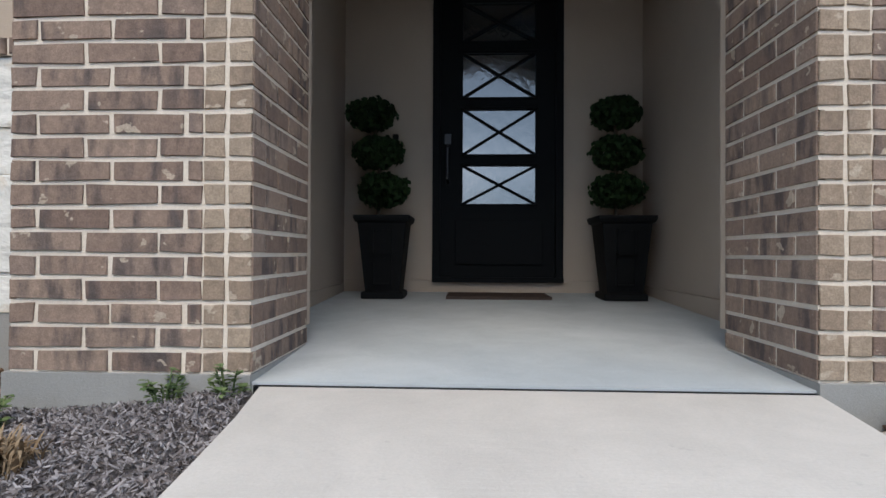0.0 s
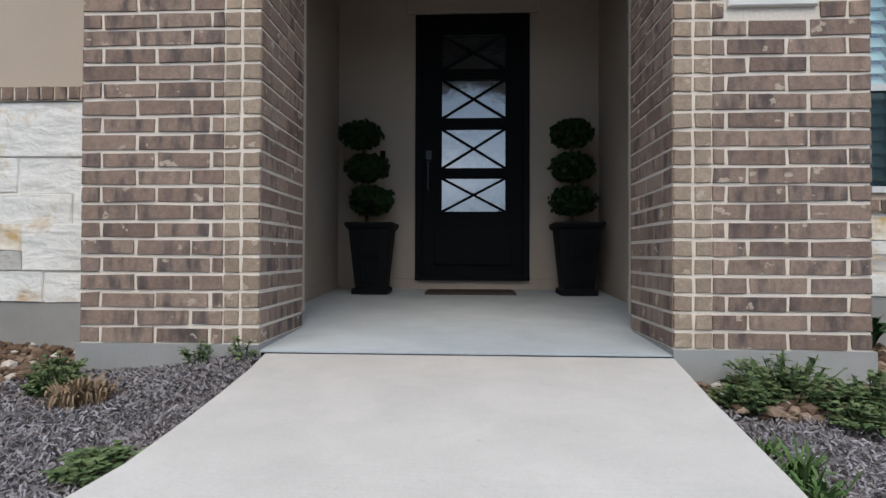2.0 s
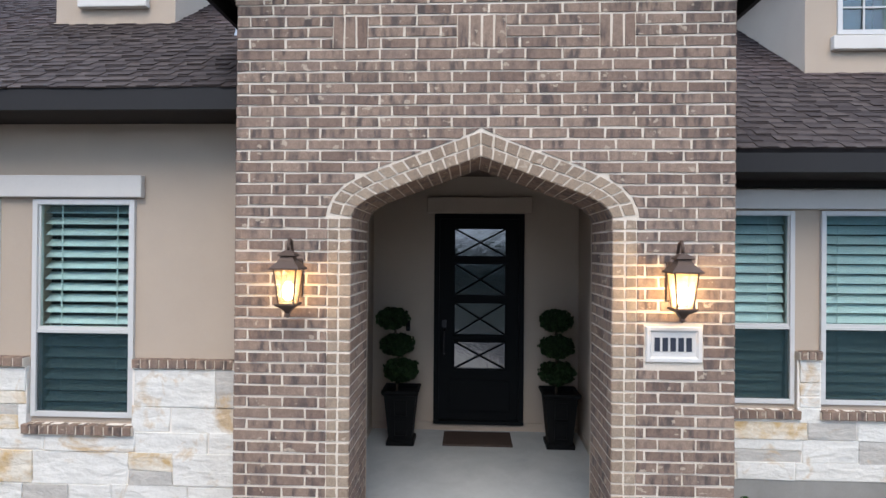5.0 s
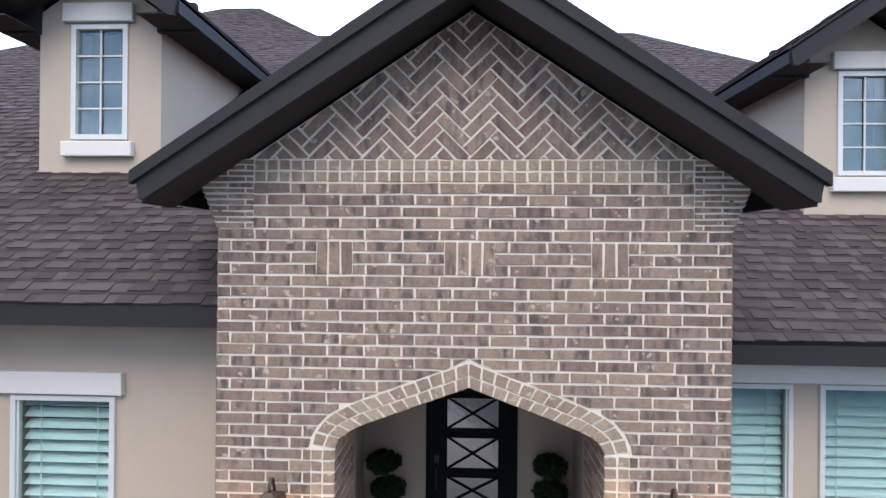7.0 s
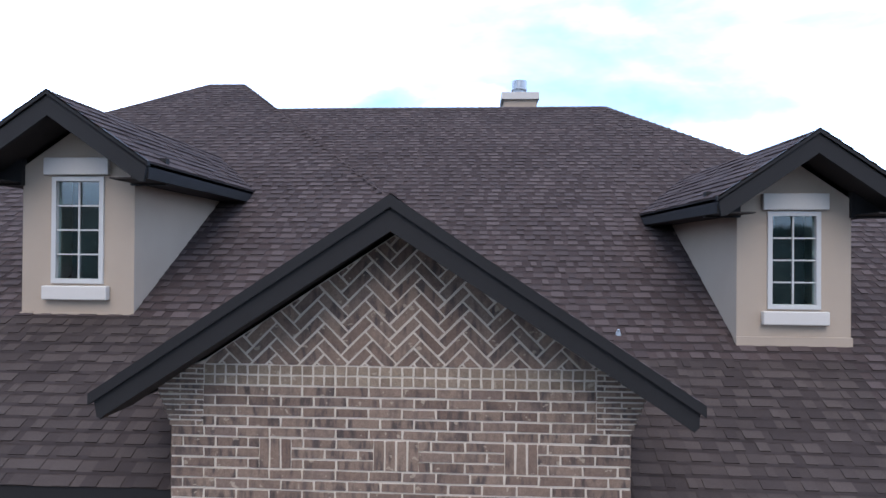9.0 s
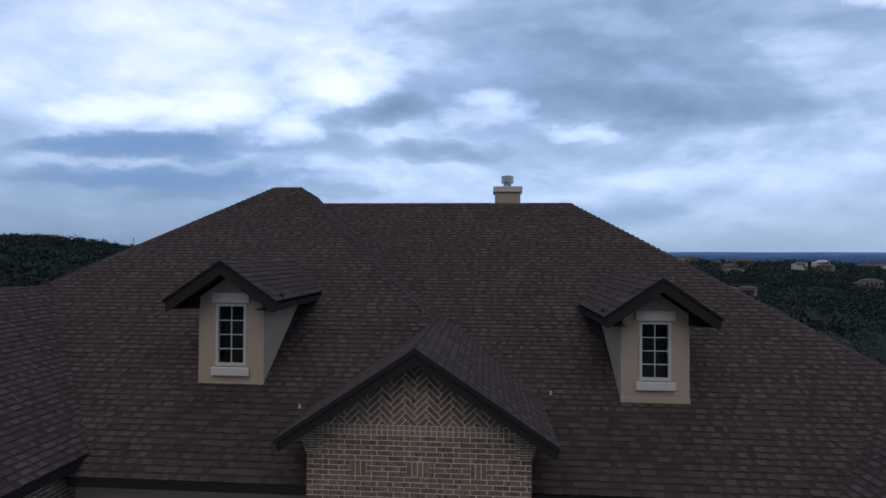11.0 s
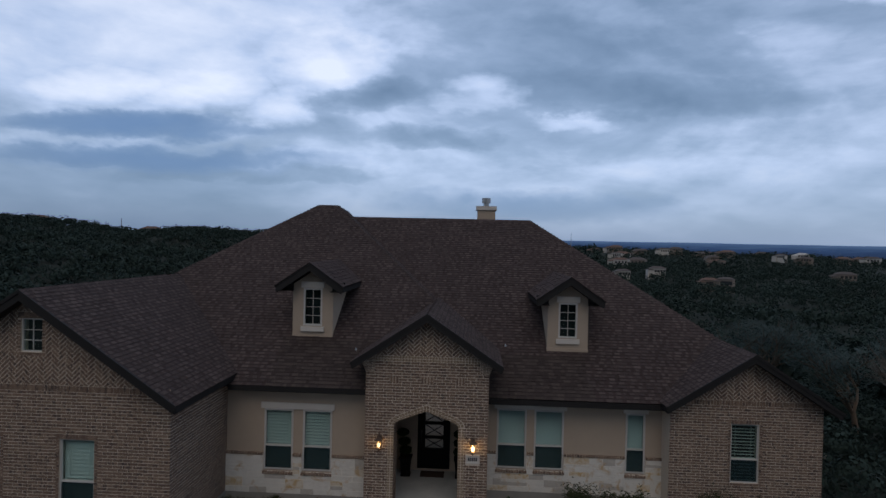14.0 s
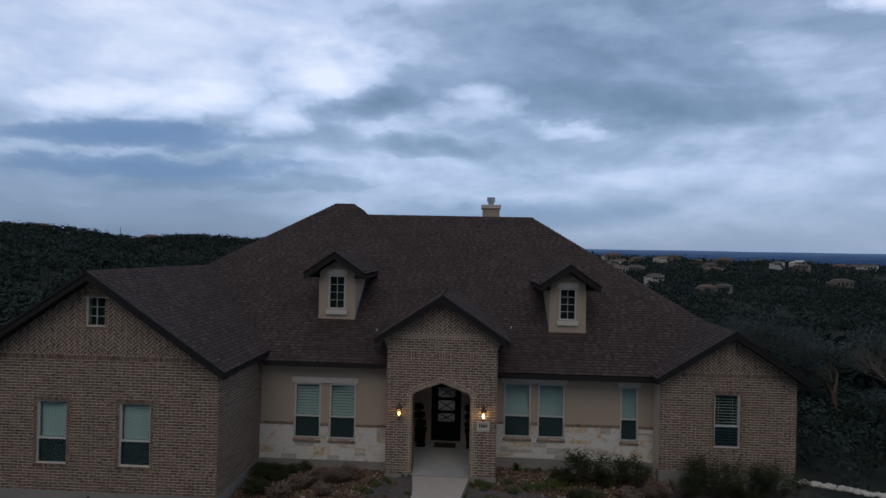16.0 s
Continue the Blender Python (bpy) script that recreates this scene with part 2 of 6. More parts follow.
def concrete_surface(name, low, high, brush=False):
    n = surface(name, 0.85, 0, 0.25)
    p = n.place
    broad = n.noise(p, 1.1, 6.0, 0.6, 0.4)
    g = n.noise(p, 120.0, 4.0, 0.7)
    fine = n.noise(n.stretch(p, (3, 90, 3)), 1.0, 3.0, 0.6) if brush else g
    pit = n.ramp(n.noise(p, 24.0, 2.0, 0.5), (0.22, 0.8), (0.3, 1.0))
    c = n.mix(broad, low, high)
    c = n.mix(0.25, c, n.ramp(g, (0.3, 0.75), (0.7, 1.15)), "MULTIPLY")
    c = n.mix(0.5, c, n.ramp(n.noise(p, 3.4, 6.0, 0.65, 0.5), (0.32, 0.82), (0.68, 1.1)), "MULTIPLY")
    c = n.mix(0.5, c, pit, "MULTIPLY")
    return finish(n, c, n.math("ADD", fine, g), 0.35, 0.003)


def leaf_surface(name, a, b, single=False):
    n = surface(name, 0.75, 0, 0.08)
    r = chance(n, single)
    p = world_place(n)
    c = n.mix(r, a, b)
    c = n.mix(0.4, c, n.ramp(n.noise(p, 9.0, 2.0), (0.3, 0.6), (0.7, 1.3)), "MULTIPLY")
    return finish(n, c)


def glass_surface(name, tint, rough=0.03):
    """Window glass: a thin clear pane that mirrors the sky at its surface."""
    n = surface(name, rough, 0, 0.5)
    n.bsdf.inputs["IOR"].default_value = 1.75
    n.bsdf.inputs["Transmission Weight"].default_value = 1.0
    return finish(n, tint)


def rippled_glass():
    """Obscure cast glass over the dim hall: it scatters what it mirrors."""
    n = surface("rippled_glass", 0.09, 0, 0.5)
    n.bsdf.inputs["IOR"].default_value = 2.4
    wave = n.noise(n.stretch(n.place, (26, 26, 14)), 1.0, 3.0, 0.55, 0.5)
    return finish(n, (0.02, 0.03, 0.036), wave, 0.07, 0.02)


BRICK, BRICKS, MORTAR = brick_surface("brick", True), brick_surface("joined_brick", False), mortar_surface()
HEADER, HEADERS = brick_surface("header_brick", True, HEADER_TONES, 0.25), brick_surface("joined_header_brick", False, HEADER_TONES, 0.25)
STONE, GROUT = stone_surface(), plain("grout", (0.74, 0.70, 0.64), 0.95, bump=0.6)
STUCCO = plain("stucco", (0.43, 0.357, 0.288), 0.95, 0, 0.1, grain=190.0, vary=0.16, bump=0.7, size=0.004)
TRIM = plain("white_trim", (0.60, 0.575, 0.54), 0.75, 0, 0.25, vary=0.10)
VINYL = plain("white_vinyl", (0.54, 0.54, 0.53), 0.35, 0, 0.5, vary=0.04, bump=0.05)
FASCIA = plain("dark_fascia_paint", (0.024, 0.0235, 0.0245), 0.6, 0, 0.16, vary=0.16)
SOFFIT = plain("dark_soffit_paint", (0.035, 0.030, 0.028), 0.8, 0, 0.2)
# Dark granule band of the shingles; it also paints in the course shadow.
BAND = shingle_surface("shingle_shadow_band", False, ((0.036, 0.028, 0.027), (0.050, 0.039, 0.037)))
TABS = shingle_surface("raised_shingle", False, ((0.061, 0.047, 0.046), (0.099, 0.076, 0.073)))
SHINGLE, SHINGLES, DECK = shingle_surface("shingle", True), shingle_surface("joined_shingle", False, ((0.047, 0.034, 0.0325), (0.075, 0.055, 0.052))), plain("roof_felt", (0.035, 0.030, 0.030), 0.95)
WALKWAY, PORCH = concrete_surface("pale_concrete", (0.415, 0.383, 0.343), (0.515, 0.478, 0.433), True), concrete_surface("grey_concrete", (0.27, 0.305, 0.32), (0.52, 0.535, 0.535))
FOOTING = concrete_surface("footing_concrete", (0.22, 0.22, 0.21), (0.33, 0.32, 0.30))
# Colour of the unseen porch ceiling, set dark to dim the porch.
CEILING_DIM = plain("darkened_ceiling", (0.10, 0.075, 0.058), 0.8, 0, 0.2, vary=0.25)
IRON = plain("black_iron", (0.006, 0.007, 0.008), 0.6, 0.0, 0.08, vary=0.1, bump=0.15)
BRONZE = plain("bronze_metal", (0.085, 0.058, 0.045), 0.55, 0.3, 0.3, vary=0.2)
PLANTER = plain("black_planter", (0.006, 0.0065, 0.007), 0.6, 0, 0.10, vary=0.15)
MAT = plain("brown_mat", (0.062, 0.046, 0.040), 0.98, 0, 0.1, grain=300.0, vary=0.4, bump=0.8)
GUNMETAL = plain("dark_metal", (0.035, 0.034, 0.036), 0.4, 0.6, 0.4, vary=0.2)
STEEL = plain("galvanised_steel", (0.42, 0.44, 0.46), 0.35, 0.8, 0.5, vary=0.15)
LEAD = plain("pale_flashing", (0.45, 0.52, 0.60), 0.5, 0.4, 0.5)
BLIND = plain("white_blind", (0.56, 0.61, 0.63), 0.6, 0, 0.3, vary=0.05, bump=0.05)
# Near-black colour that paints in the dimness of rooms behind glass.
ROOM_SHADE = plain("painted_room_shade", (0.03, 0.035, 0.04), 0.9)
GLASS = glass_surface("window_glass", (0.62, 0.84, 0.87))
DOORGLASS = rippled_glass()


# ---- mesh tools ----
class Shape:
    """Vertices and faces gathered for one mesh."""

    def __init__(self):
        self.v, self.f = [], []

    def add(self, v, f):
        k = len(self.v)
        self.v.extend(v)
        self.f.extend([tuple(i + k for i in q) for q in f])
        return self

    def box(self, x0, x1, y0, y1, z0, z1, m=None):
        v = [(x, y, z) for z in (z0, z1) for y in (y0, y1) for x in (x0, x1)]
        if m is not None:
            v = [tuple(m @ Vector(p)) for p in v]
        return self.add(v, [(0, 2, 3, 1), (4, 5, 7, 6), (0, 1, 5, 4), (1, 3, 7, 5), (3, 2, 6, 7), (2, 0, 4, 6)])

    def slab(self, poly, to3, d0, d1, bevel=0.0):
        """A flat convex polygon (u, v) as a plate from depth d0 (back) to d1 (front), its front edge bevelled."""
        n = len(poly)
        if sum(a[0] * b[1] - b[0] * a[1] for a, b in zip(poly, poly[1:] + poly[:1])) < 0:
            poly = poly[::-1]
        cu, cv = sum(p[0] for p in poly) / n, sum(p[1] for p in poly) / n

        def inset(p):
            du, dv = cu - p[0], cv - p[1]
            s = min(1.0, bevel * 1.4 / max(1e-6, math.hypot(du, dv)))
            return p[0] + du * s, p[1] + dv * s
        rings = [[to3(p[0], p[1], d0) for p in poly]]
        if bevel:
            rings.append([to3(p[0], p[1], d1 - bevel) for p in poly])
            rings.append([to3(*inset(p), d1) for p in poly])
        else:
            rings.append([to3(p[0], p[1], d1) for p in poly])
        f = []
        for k in range(len(rings) - 1):
            for i in range(n):
                j = (i + 1) % n
                f.append((k * n + i, k * n + j, (k + 1) * n + j, (k + 1) * n + i))
        top = (len(rings) - 1) * n
        f.append(tuple(range(top, top + n)))
        f.append(tuple(range(n - 1, -1, -1)))
        return self.add([p for ring in rings for p in ring], f)

    def tube(self, points, radii, sides=8, cap=True):
        """A round bar along points."""
        k, n = len(self.v), len(points)
        for i, p in enumerate(points):
            a, b = Vector(points[max(0, i - 1)]), Vector(points[min(n - 1, i + 1)])
            d = (b - a).normalized()
            s = d.orthogonal().normalized()
            if i and (s - last).length > 0.5:
                s = (last - d * last.dot(d)).normalized()
            last = s
            u = d.cross(s)
            r = radii[i] if hasattr(radii, "__len__") else radii
            for j in range(sides):
                w = 2 * math.pi * j / sides
                self.v.append(tuple(Vector(p) + (s * math.cos(w) + u * math.sin(w)) * r))
        for i in range(n - 1):
            for j in range(sides):
                q = (j + 1) % sides
                self.f.append((k + i * sides + j, k + i * sides + q, k + (i + 1) * sides + q, k + (i + 1) * sides + j))
        if cap:
            self.f.append(tuple(range(k + sides - 1, k - 1, -1)))
            self.f.append(tuple(range(k + (n - 1) * sides, k + n * sides)))
        return self

    def frustum(self, rings):
        """Stacked rectangles (z, half width x, half depth y, centre x, centre y), closed at both ends."""
        k = len(self.v)
        for z, a, b, cx, cy in rings:
            self.v += [(cx - a, cy - b, z), (cx + a, cy - b, z), (cx + a, cy + b, z), (cx - a, cy + b, z)]
        for i in range(len(rings) - 1):
            for j in range(4):
                q = (j + 1) % 4
                self.f.append((k + 4 * i + j, k + 4 * i + q, k + 4 * i + 4 + q, k + 4 * i + 4 + j))
        e = k + 4 * (len(rings) - 1)
        self.f += [(k + 3, k + 2, k + 1, k), (e, e + 1, e + 2, e + 3)]
        return self

    def mesh(self, name, material):
        me = bpy.data.meshes.new(name)
        me.from_pydata(self.v, [], self.f)
        me.update()
        if material:
            me.materials.append(material)
        return me


def part(name, shape, material, parent=None, label="", bevel=0.0, smooth=False):
    """Links a shape as ONE mesh object, under a thing or a part."""
    ob = new(name, shape.mesh(name, material))
    if parent is not None:
        ob.parent = parent
    if label:
        ob["label"] = label
    if bevel:
        b = ob.modifiers.new("bevel", "BEVEL")
        b.width, b.segments, b.limit_method = bevel, 2, "ANGLE"
    if smooth:
        ob.data.polygons.foreach_set("use_smooth", [True] * len(ob.data.polygons))
    return ob


def thing(name, label, category, group="", kind="", place=(0, 0, 0), turn=0.0):
    ob = new(name)
    ob.empty_display_size = 0.1
    ob.matrix_world = pose(*place, 0, 0, turn)
    return tagged(ob, label, category, group, kind)


def clip(poly, lines):
    """Keeps of a convex polygon what lies where a*u + b*v <= c for each (a, b, c)."""
    for a, b, c in lines:
        res = []
        for p, q in zip(poly, poly[1:] + poly[:1]):
            dp, dq = a * p[0] + b * p[1] - c, a * q[0] + b * q[1] - c
            if dp <= 0:
                res.append(p)
            if (dp < 0 < dq) or (dq < 0 < dp):
                s = dp / (dp - dq)
                res.append((p[0] + s * (q[0] - p[0]), p[1] + s * (q[1] - p[1])))
        poly = res
        if len(poly) < 3:
            return []
    return poly


def area(poly):
    return abs(sum(a[0] * b[1] - b[0] * a[1] for a, b in zip(poly, poly[1:] + poly[:1]))) / 2


def front(y):
    """Plane of a wall that faces the camera: u is x, v is z, depth comes forward."""
    return lambda u, v, d: (u, y - d, v)


def side(x, sign):
    """Plane of a wall that faces along x; u is y."""
    return lambda u, v, d: (x + sign * d, u, v)


COURSE, LONG, JOINT = 0.0768, 0.247, 0.0155


def courses(z0, z1, spans, seed, length=LONG, lead=None):
    """Running bond between two heights: the polygons of all bricks. spans(z) lists the stretches of wall at a height.
    With lead, every other course begins with a cut brick of that length at the wall's outer end."""
    rng = random.Random(seed)
    res = []
    for k in range(int(round((z1 - z0) / COURSE))):
        a, b = z0 + k * COURSE + JOINT / 2, z0 + (k + 1) * COURSE - JOINT / 2
        for u0, u1 in spans((a + b) / 2):
            u = u0 + (-length / 2 if k % 2 else 0)
            if lead is not None:
                cut = lead if k % 2 == 0 else 0.0
                u = u0 + (cut - length if cut else 0.0)
                if u0 > 0.3:
                    u = u1 - cut - length * math.ceil((u1 - cut - u0) / length)
            while u < u1 - 0.02:
                end = u1 if u1 - u - length < 0.045 else u + length
                p, q = max(u, u0) + JOINT / 2 * (u > u0), end - JOINT / 2 * (end < u1)
                if q - p > 0.02:
                    j = rng.uniform(-0.0015, 0.0015)
                    res.append([(p, a + j), (q, a + j), (q, b + j), (p, b + j)])
                u = end
    return res


def herringbone(lines, box, w=0.081, l=0.252, at=(0.0, 0.0)):
    """Bricks on the slant, clipped to a gable."""
    res, s = [], math.sqrt(0.5)
    u0, u1, v0, v1 = box
    g = JOINT / 2
    n = int(max(u1 - u0, v1 - v0) / w) + 4
    for i in range(-n * 2, n * 2):
        for j in range(-n, n):
            ox, oy = i * w + j * l, i * w - j * l
            cx, cy = at[0] + (ox - oy) * s, at[1] + (ox + oy) * s
            if not (u0 - 0.5 < cx < u1 + 0.5 and v0 - 0.5 < cy < v1 + 0.5):
                continue
            for r in ((ox + g, ox + l - g, oy + g, oy + w - g), (ox + l + g, ox + l + w - g, oy + w - l + g, oy + w - g)):
                q = [(r[0], r[2]), (r[1], r[2]), (r[1], r[3]), (r[0], r[3])]
                q = clip([(at[0] + (x - y) * s, at[1] + (x + y) * s) for x, y in q], lines)
                if q and area(q) > 0.00012:
                    res.append(q)
    return res


def uneven(poly, rng, most=0.003):
    """Corners out of true by a hair."""
    return [(a + rng.uniform(-most, most), b + rng.uniform(-most, most)) for a, b in poly]


def joined(name, polys, to3, material, parent, depth=0.007, back=-0.02, bevel=0.0015, label="", seed=1):
    rng = random.Random(seed)
    s = Shape()
    for p in polys:
        p = uneven(p, rng)
        s.slab(p, to3, back, depth + rng.uniform(-0.0015, 0.002), bevel)
    ob = part(name, s, material, parent, label)
    ob["kind"] = "stuff"
    return ob


def pieces(name, polys, to3, material, parent, depth=0.007, back=-0.02, bevel=0.002, seed=1, rough=0.0034):
    """Each polygon as an object of its own; alike rectangles share a mesh."""
    rng = random.Random(seed)
    made = {}
    for p in polys:
        d = depth + rng.choice((-0.0015, 0.0, 0.0015))
        cu, cv = sum(q[0] for q in p) / len(p), sum(q[1] for q in p) / len(p)
        rel = tuple((round(q[0] - cu, 4), round(q[1] - cv, 4)) for q in p)
        key = (rel, d, rng.randrange(3))
        if key not in made:
            o = to3(0, 0, 0)
            local = Shape().slab(uneven(rel, rng, rough), lambda u, v, e: tuple(Vector(to3(u, v, e)) - Vector(o)), back, d, bevel)
            made[key] = local.mesh(name, material)
        ob = new(name, made[key])
        ob.location = to3(cu, cv, 0)
        ob.parent = parent


# ---- ground ----
HALF, OPEN, DEEP = 1.682, 0.884, 0.61          # entry tower: half width, half opening, depth of the arch
BACK = 2.73                                    # back wall of the porch
WALL_L, WALL_R = 0.57, 1.42                    # front walls beside the tower
WING_L, WING_R = -2.48, 0.77                   # front walls of the wings


def land(x, y):
    """Height of the ground."""
    z = -0.115 - 0.027 * max(0.0, -y - 0.3)
    z -= 0.10 * math.exp(-((x - 5.5) / 4.0) ** 2) + 0.02 * max(0.0, abs(x) - 3)
    z += 0.088 * math.exp(-((x + 0.85) / 0.4) ** 2 - (y / 0.42) ** 2)
    r = math.hypot(x, y - 4)
    f = max(0.0, r - 14.0)
    front_side = 1.0 / (1.0 + math.exp((y + 2) / 12.0))
    drop = (1 - front_side) * (0.16 * f if f < 130 else 20.8 + 0.02 * (f - 130))
    z -= min(drop, 30.0)
    if y > 0 or abs(x) > 60:
        a = math.atan2(x, max(y, 1.0))
        left = 1.0 / (1.0 + math.exp((a + 0.12) / 0.08))
        dip = 1.0 / (1.0 + math.exp(-(a + 0.64) / 0.03))
        z += left * max(0.0, min(1.0, (r - 90) / 330.0)) * (46.5 - 5.5 * dip)
        z += (1 - left) * max(0.0, min(1.0, (r - 150) / 600.0)) * 33.0
        z += left * max(0.0, min(1.0, (r - 700) / 2200.0)) * 20.0
    z += noise.noise(Vector((x * 0.02, y * 0.02, 0))) * min(5.0, f * 0.03)
    if f < 20:
        z += 0.025 * noise.noise(Vector((x * 1.3, y * 1.3, 3.0)))
    return z


def ground_sheet():
    steps = [0.0]
    d = 0.22
    while steps[-1] < 4200:
        steps.append(steps[-1] + d)
        d *= 1.0 if steps[-1] < 8 else 1.07
    axis = [-s for s in steps[:0:-1]] + steps
    s = Shape()
    n = len(axis)
    s.v = [(x, y, land(x, y)) for y in axis for x in axis]
    for j in range(n - 1):
        for i in range(n - 1):
            s.f.append((j * n + i, j * n + i + 1, (j + 1) * n + i + 1, (j + 1) * n + i))
    return s


def soil_surface():
    n = surface("soil_and_scrub", 0.98, 0, 0.1)
    p = world_place(n)
    mulch = n.mix(n.noise(n.stretch(p, (60, 60, 60)), 1.0, 4.0, 0.7), (0.085, 0.073, 0.070), (0.22, 0.195, 0.188))
    scrub = n.mix(n.noise(p, 0.35, 6.0, 0.7), (0.020, 0.027, 0.023), (0.036, 0.041, 0.034))
    far = n.add("ShaderNodeVectorMath", operation="LENGTH", i0=n.add("ShaderNodeVectorMath", operation="SUBTRACT", i0=p, i1=(0, 4, 0)).outputs[0])
    wander = n.math("MULTIPLY_ADD", n.noise(p, 0.22, 5.0, 0.65), 9.0, -4.5)
    f = n.math("DIVIDE", n.math("SUBTRACT", n.math("ADD", far.outputs["Value"], wander), 9.3), 2.5, None)
    f = n.add("ShaderNodeClamp", i0=f).outputs[0]
    return finish(n, n.mix(f, mulch, scrub), n.noise(p, 45.0, 4.0, 0.7), 1.0, 0.02)


SOIL = soil_surface()
tagged(part("ground", ground_sheet(), SOIL, smooth=True), "mulched garden soil running out into scrub hills", "ground", kind="structure")


WALK = [(0.0, -0.85, 0.88), (-0.3, -0.80, 0.83), (-0.6, -0.765, 0.778), (-0.9, -0.735, 0.735), (-1.2, -0.715, 0.69), (-1.5, -0.738, 0.638), (-1.8, -0.765, 0.582), (-2.1, -0.80, 0.517), (-2.4, -0.865, 0.44), (-3.0, -1.08, 0.26), (-4.0, -1.55, -0.12), (-6.0, -2.6, -1.1), (-10.0, -5.0, -3.5), (-26.0, -14.5, -13.0)]


def walk_edges(y):
    """Both edges of the walk at y."""
    for (y1, a1, b1), (y0, a0, b0) in zip(WALK, WALK[1:]):
        if y0 <= y <= y1:
            f = (y1 - y) / (y1 - y0)
            return a1 + (a0 - a1) * f, b1 + (b0 - b1) * f
    return WALK[0][1:] if y > 0 else WALK[-1][1:]


def walkway():
    s = Shape()
    rows = WALK
    for y, a, b in rows:
        z = -0.015 + 0.025 * y
        s.v += [(a, y - 0.012, z), (b, y - 0.012, z), (a, y - 0.012, z - 0.14), (b, y - 0.012, z - 0.14)]
    for i in range(len(rows) - 1):
        k, q = 4 * i, 4 * i + 4
        s.f += [(k, q, q + 1, k + 1), (k, k + 2, q + 2, q), (k + 1, q + 1, q + 3, k + 3)]
    s.f += [(0, 1, 3, 2)]
    return s


tagged(part("joint", Shape().box(-0.87, 0.885, -0.013, 0.0, -0.2, -0.012), IRON), "dark expansion joint before the porch slab", "trim", kind="structure")
tagged(part("walkway", walkway(), WALKWAY), "pale broom-finished concrete walkway up to the porch", "walkway", kind="structure")


# ---- walls ----
def cells(shape, to3, u0, u1, v0, v1, holes, d0, d1):
    """A wall as a thick plate with rectangular openings through it."""
    us = sorted({u0, u1, *[min(max(h[k], u0), u1) for h in holes for k in (0, 1)]})
    vs = sorted({v0, v1, *[min(max(h[k], v0), v1) for h in holes for k in (2, 3)]})
    for a, b in zip(us, us[1:]):
        run = None
        for c, d in zip(vs, vs[1:]):
            solid = not any(h[0] < (a + b) / 2 < h[1] and h[2] < (c + d) / 2 < h[3] for h in holes)
            if solid:
                run = (run[0], d) if run else (c, d)
            if not solid or d == v1:
                if run:
                    shape.slab([(a, run[0]), (b, run[0]), (b, run[1]), (a, run[1])], to3, d0, d1)
                run = None
    return shape


RISE = 31                                      # courses up to the springing of the arch
SPRING = 0.02 + RISE * COURSE
KNEE = 0.66                                    # half width at which the straight limbs bend down


def arch(x):
    """Underside of the arch at x."""
    a = abs(x)
    if a <= KNEE:
        return 2.825 - 0.37 * a
    if a < OPEN:
        s = 1 - math.sqrt(max(0.0, 1 - (a - KNEE) / (OPEN - KNEE)))
        return (1 - s) ** 2 * (2.825 - 0.37 * KNEE) + 2 * s * (1 - s) * (2.825 - 0.37 * OPEN) + s * s * SPRING
    return -9.0


def arch_line():
    """Points along the underside of the arch, from spring to spring."""
    pts = [(-OPEN, SPRING)] + [(-OPEN + (OPEN - KNEE) * (1 - math.cos(k * math.pi / 16)), 0) for k in range(1, 8)] + [(-KNEE + 0.033 * k, 0) for k in range(0, 21)]
    left = [(x, arch(x) if x > -OPEN else SPRING) for x, _ in pts]
    left[-1] = (0.0, 2.825)
    return left + [(-x, z) for x, z in left[-2::-1]]


def offset(line, d):
    """The line moved outwards by d, mitred at its corners."""
    res = []
    for i, p in enumerate(line):
        dirs = [Vector((q[0] - r[0], q[1] - r[1])).normalized() for r, q in ((line[i - 1], p) if i else (p, line[1]), (p, line[i + 1]) if i < len(line) - 1 else (line[i - 1], p))]
        t = (dirs[0] + dirs[1]).normalized()
        k = d / max(0.5, t.dot(dirs[0]))
        res.append((p[0] - t.y * k, p[1] + t.x * k))
    return res


def along(line, s):
    for p, q in zip(line, line[1:]):
        l = math.dist(p, q)
        if s <= l:
            return (p[0] + (q[0] - p[0]) * s / l, p[1] + (q[1] - p[1]) * s / l)
        s -= l
    return line[-1]


def length(line):
    return sum(math.dist(p, q) for p, q in zip(line, line[1:]))


RAKE = 0.662                                   # slope of the entry gable


def rake(x):
    """Top of the entry tower's brickwork under the gable."""
    return 5.30 - RAKE * abs(x)


def tower_body():
    s = Shape()
    xs = sorted({-HALF, HALF, *[p[0] for p in arch_line()], 0.0, *[HALF * k / 8 for k in range(-8, 9)]})
    for a, b in zip(xs, xs[1:]):
        lo = [(-0.35 if abs(x) >= OPEN - 1e-6 and abs((a + b) / 2) > OPEN else max(arch(x), SPRING)) for x in (a, b)]
        s.slab([(a, lo[0]), (b, lo[1]), (b, rake(b)), (a, rake(a))], front(0.0), -DEEP, 0.0)
    return s


tower = tagged(part("wall_tower", tower_body(), MORTAR), "brown brick entry tower with pale mortar and a pointed arch", "wall", kind="structure")
line_in = arch_line()
line_mid, line_out = offset(line_in, 0.08), offset(line_in, 0.162)


def outer(z):
    """Half width that the arch ring takes at a height."""
    if z < SPRING:
        return OPEN + 0.162
    best = 0.0
    for p, q in zip(line_out, line_out[1:]):
        if (p[1] - z) * (q[1] - z) <= 0 and p[1] != q[1]:
            best = max(best, abs(p[0] + (q[0] - p[0]) * (z - p[1]) / (q[1] - p[1])))
    return best or (OPEN + 0.162 if z < 2.6 else 0.0)


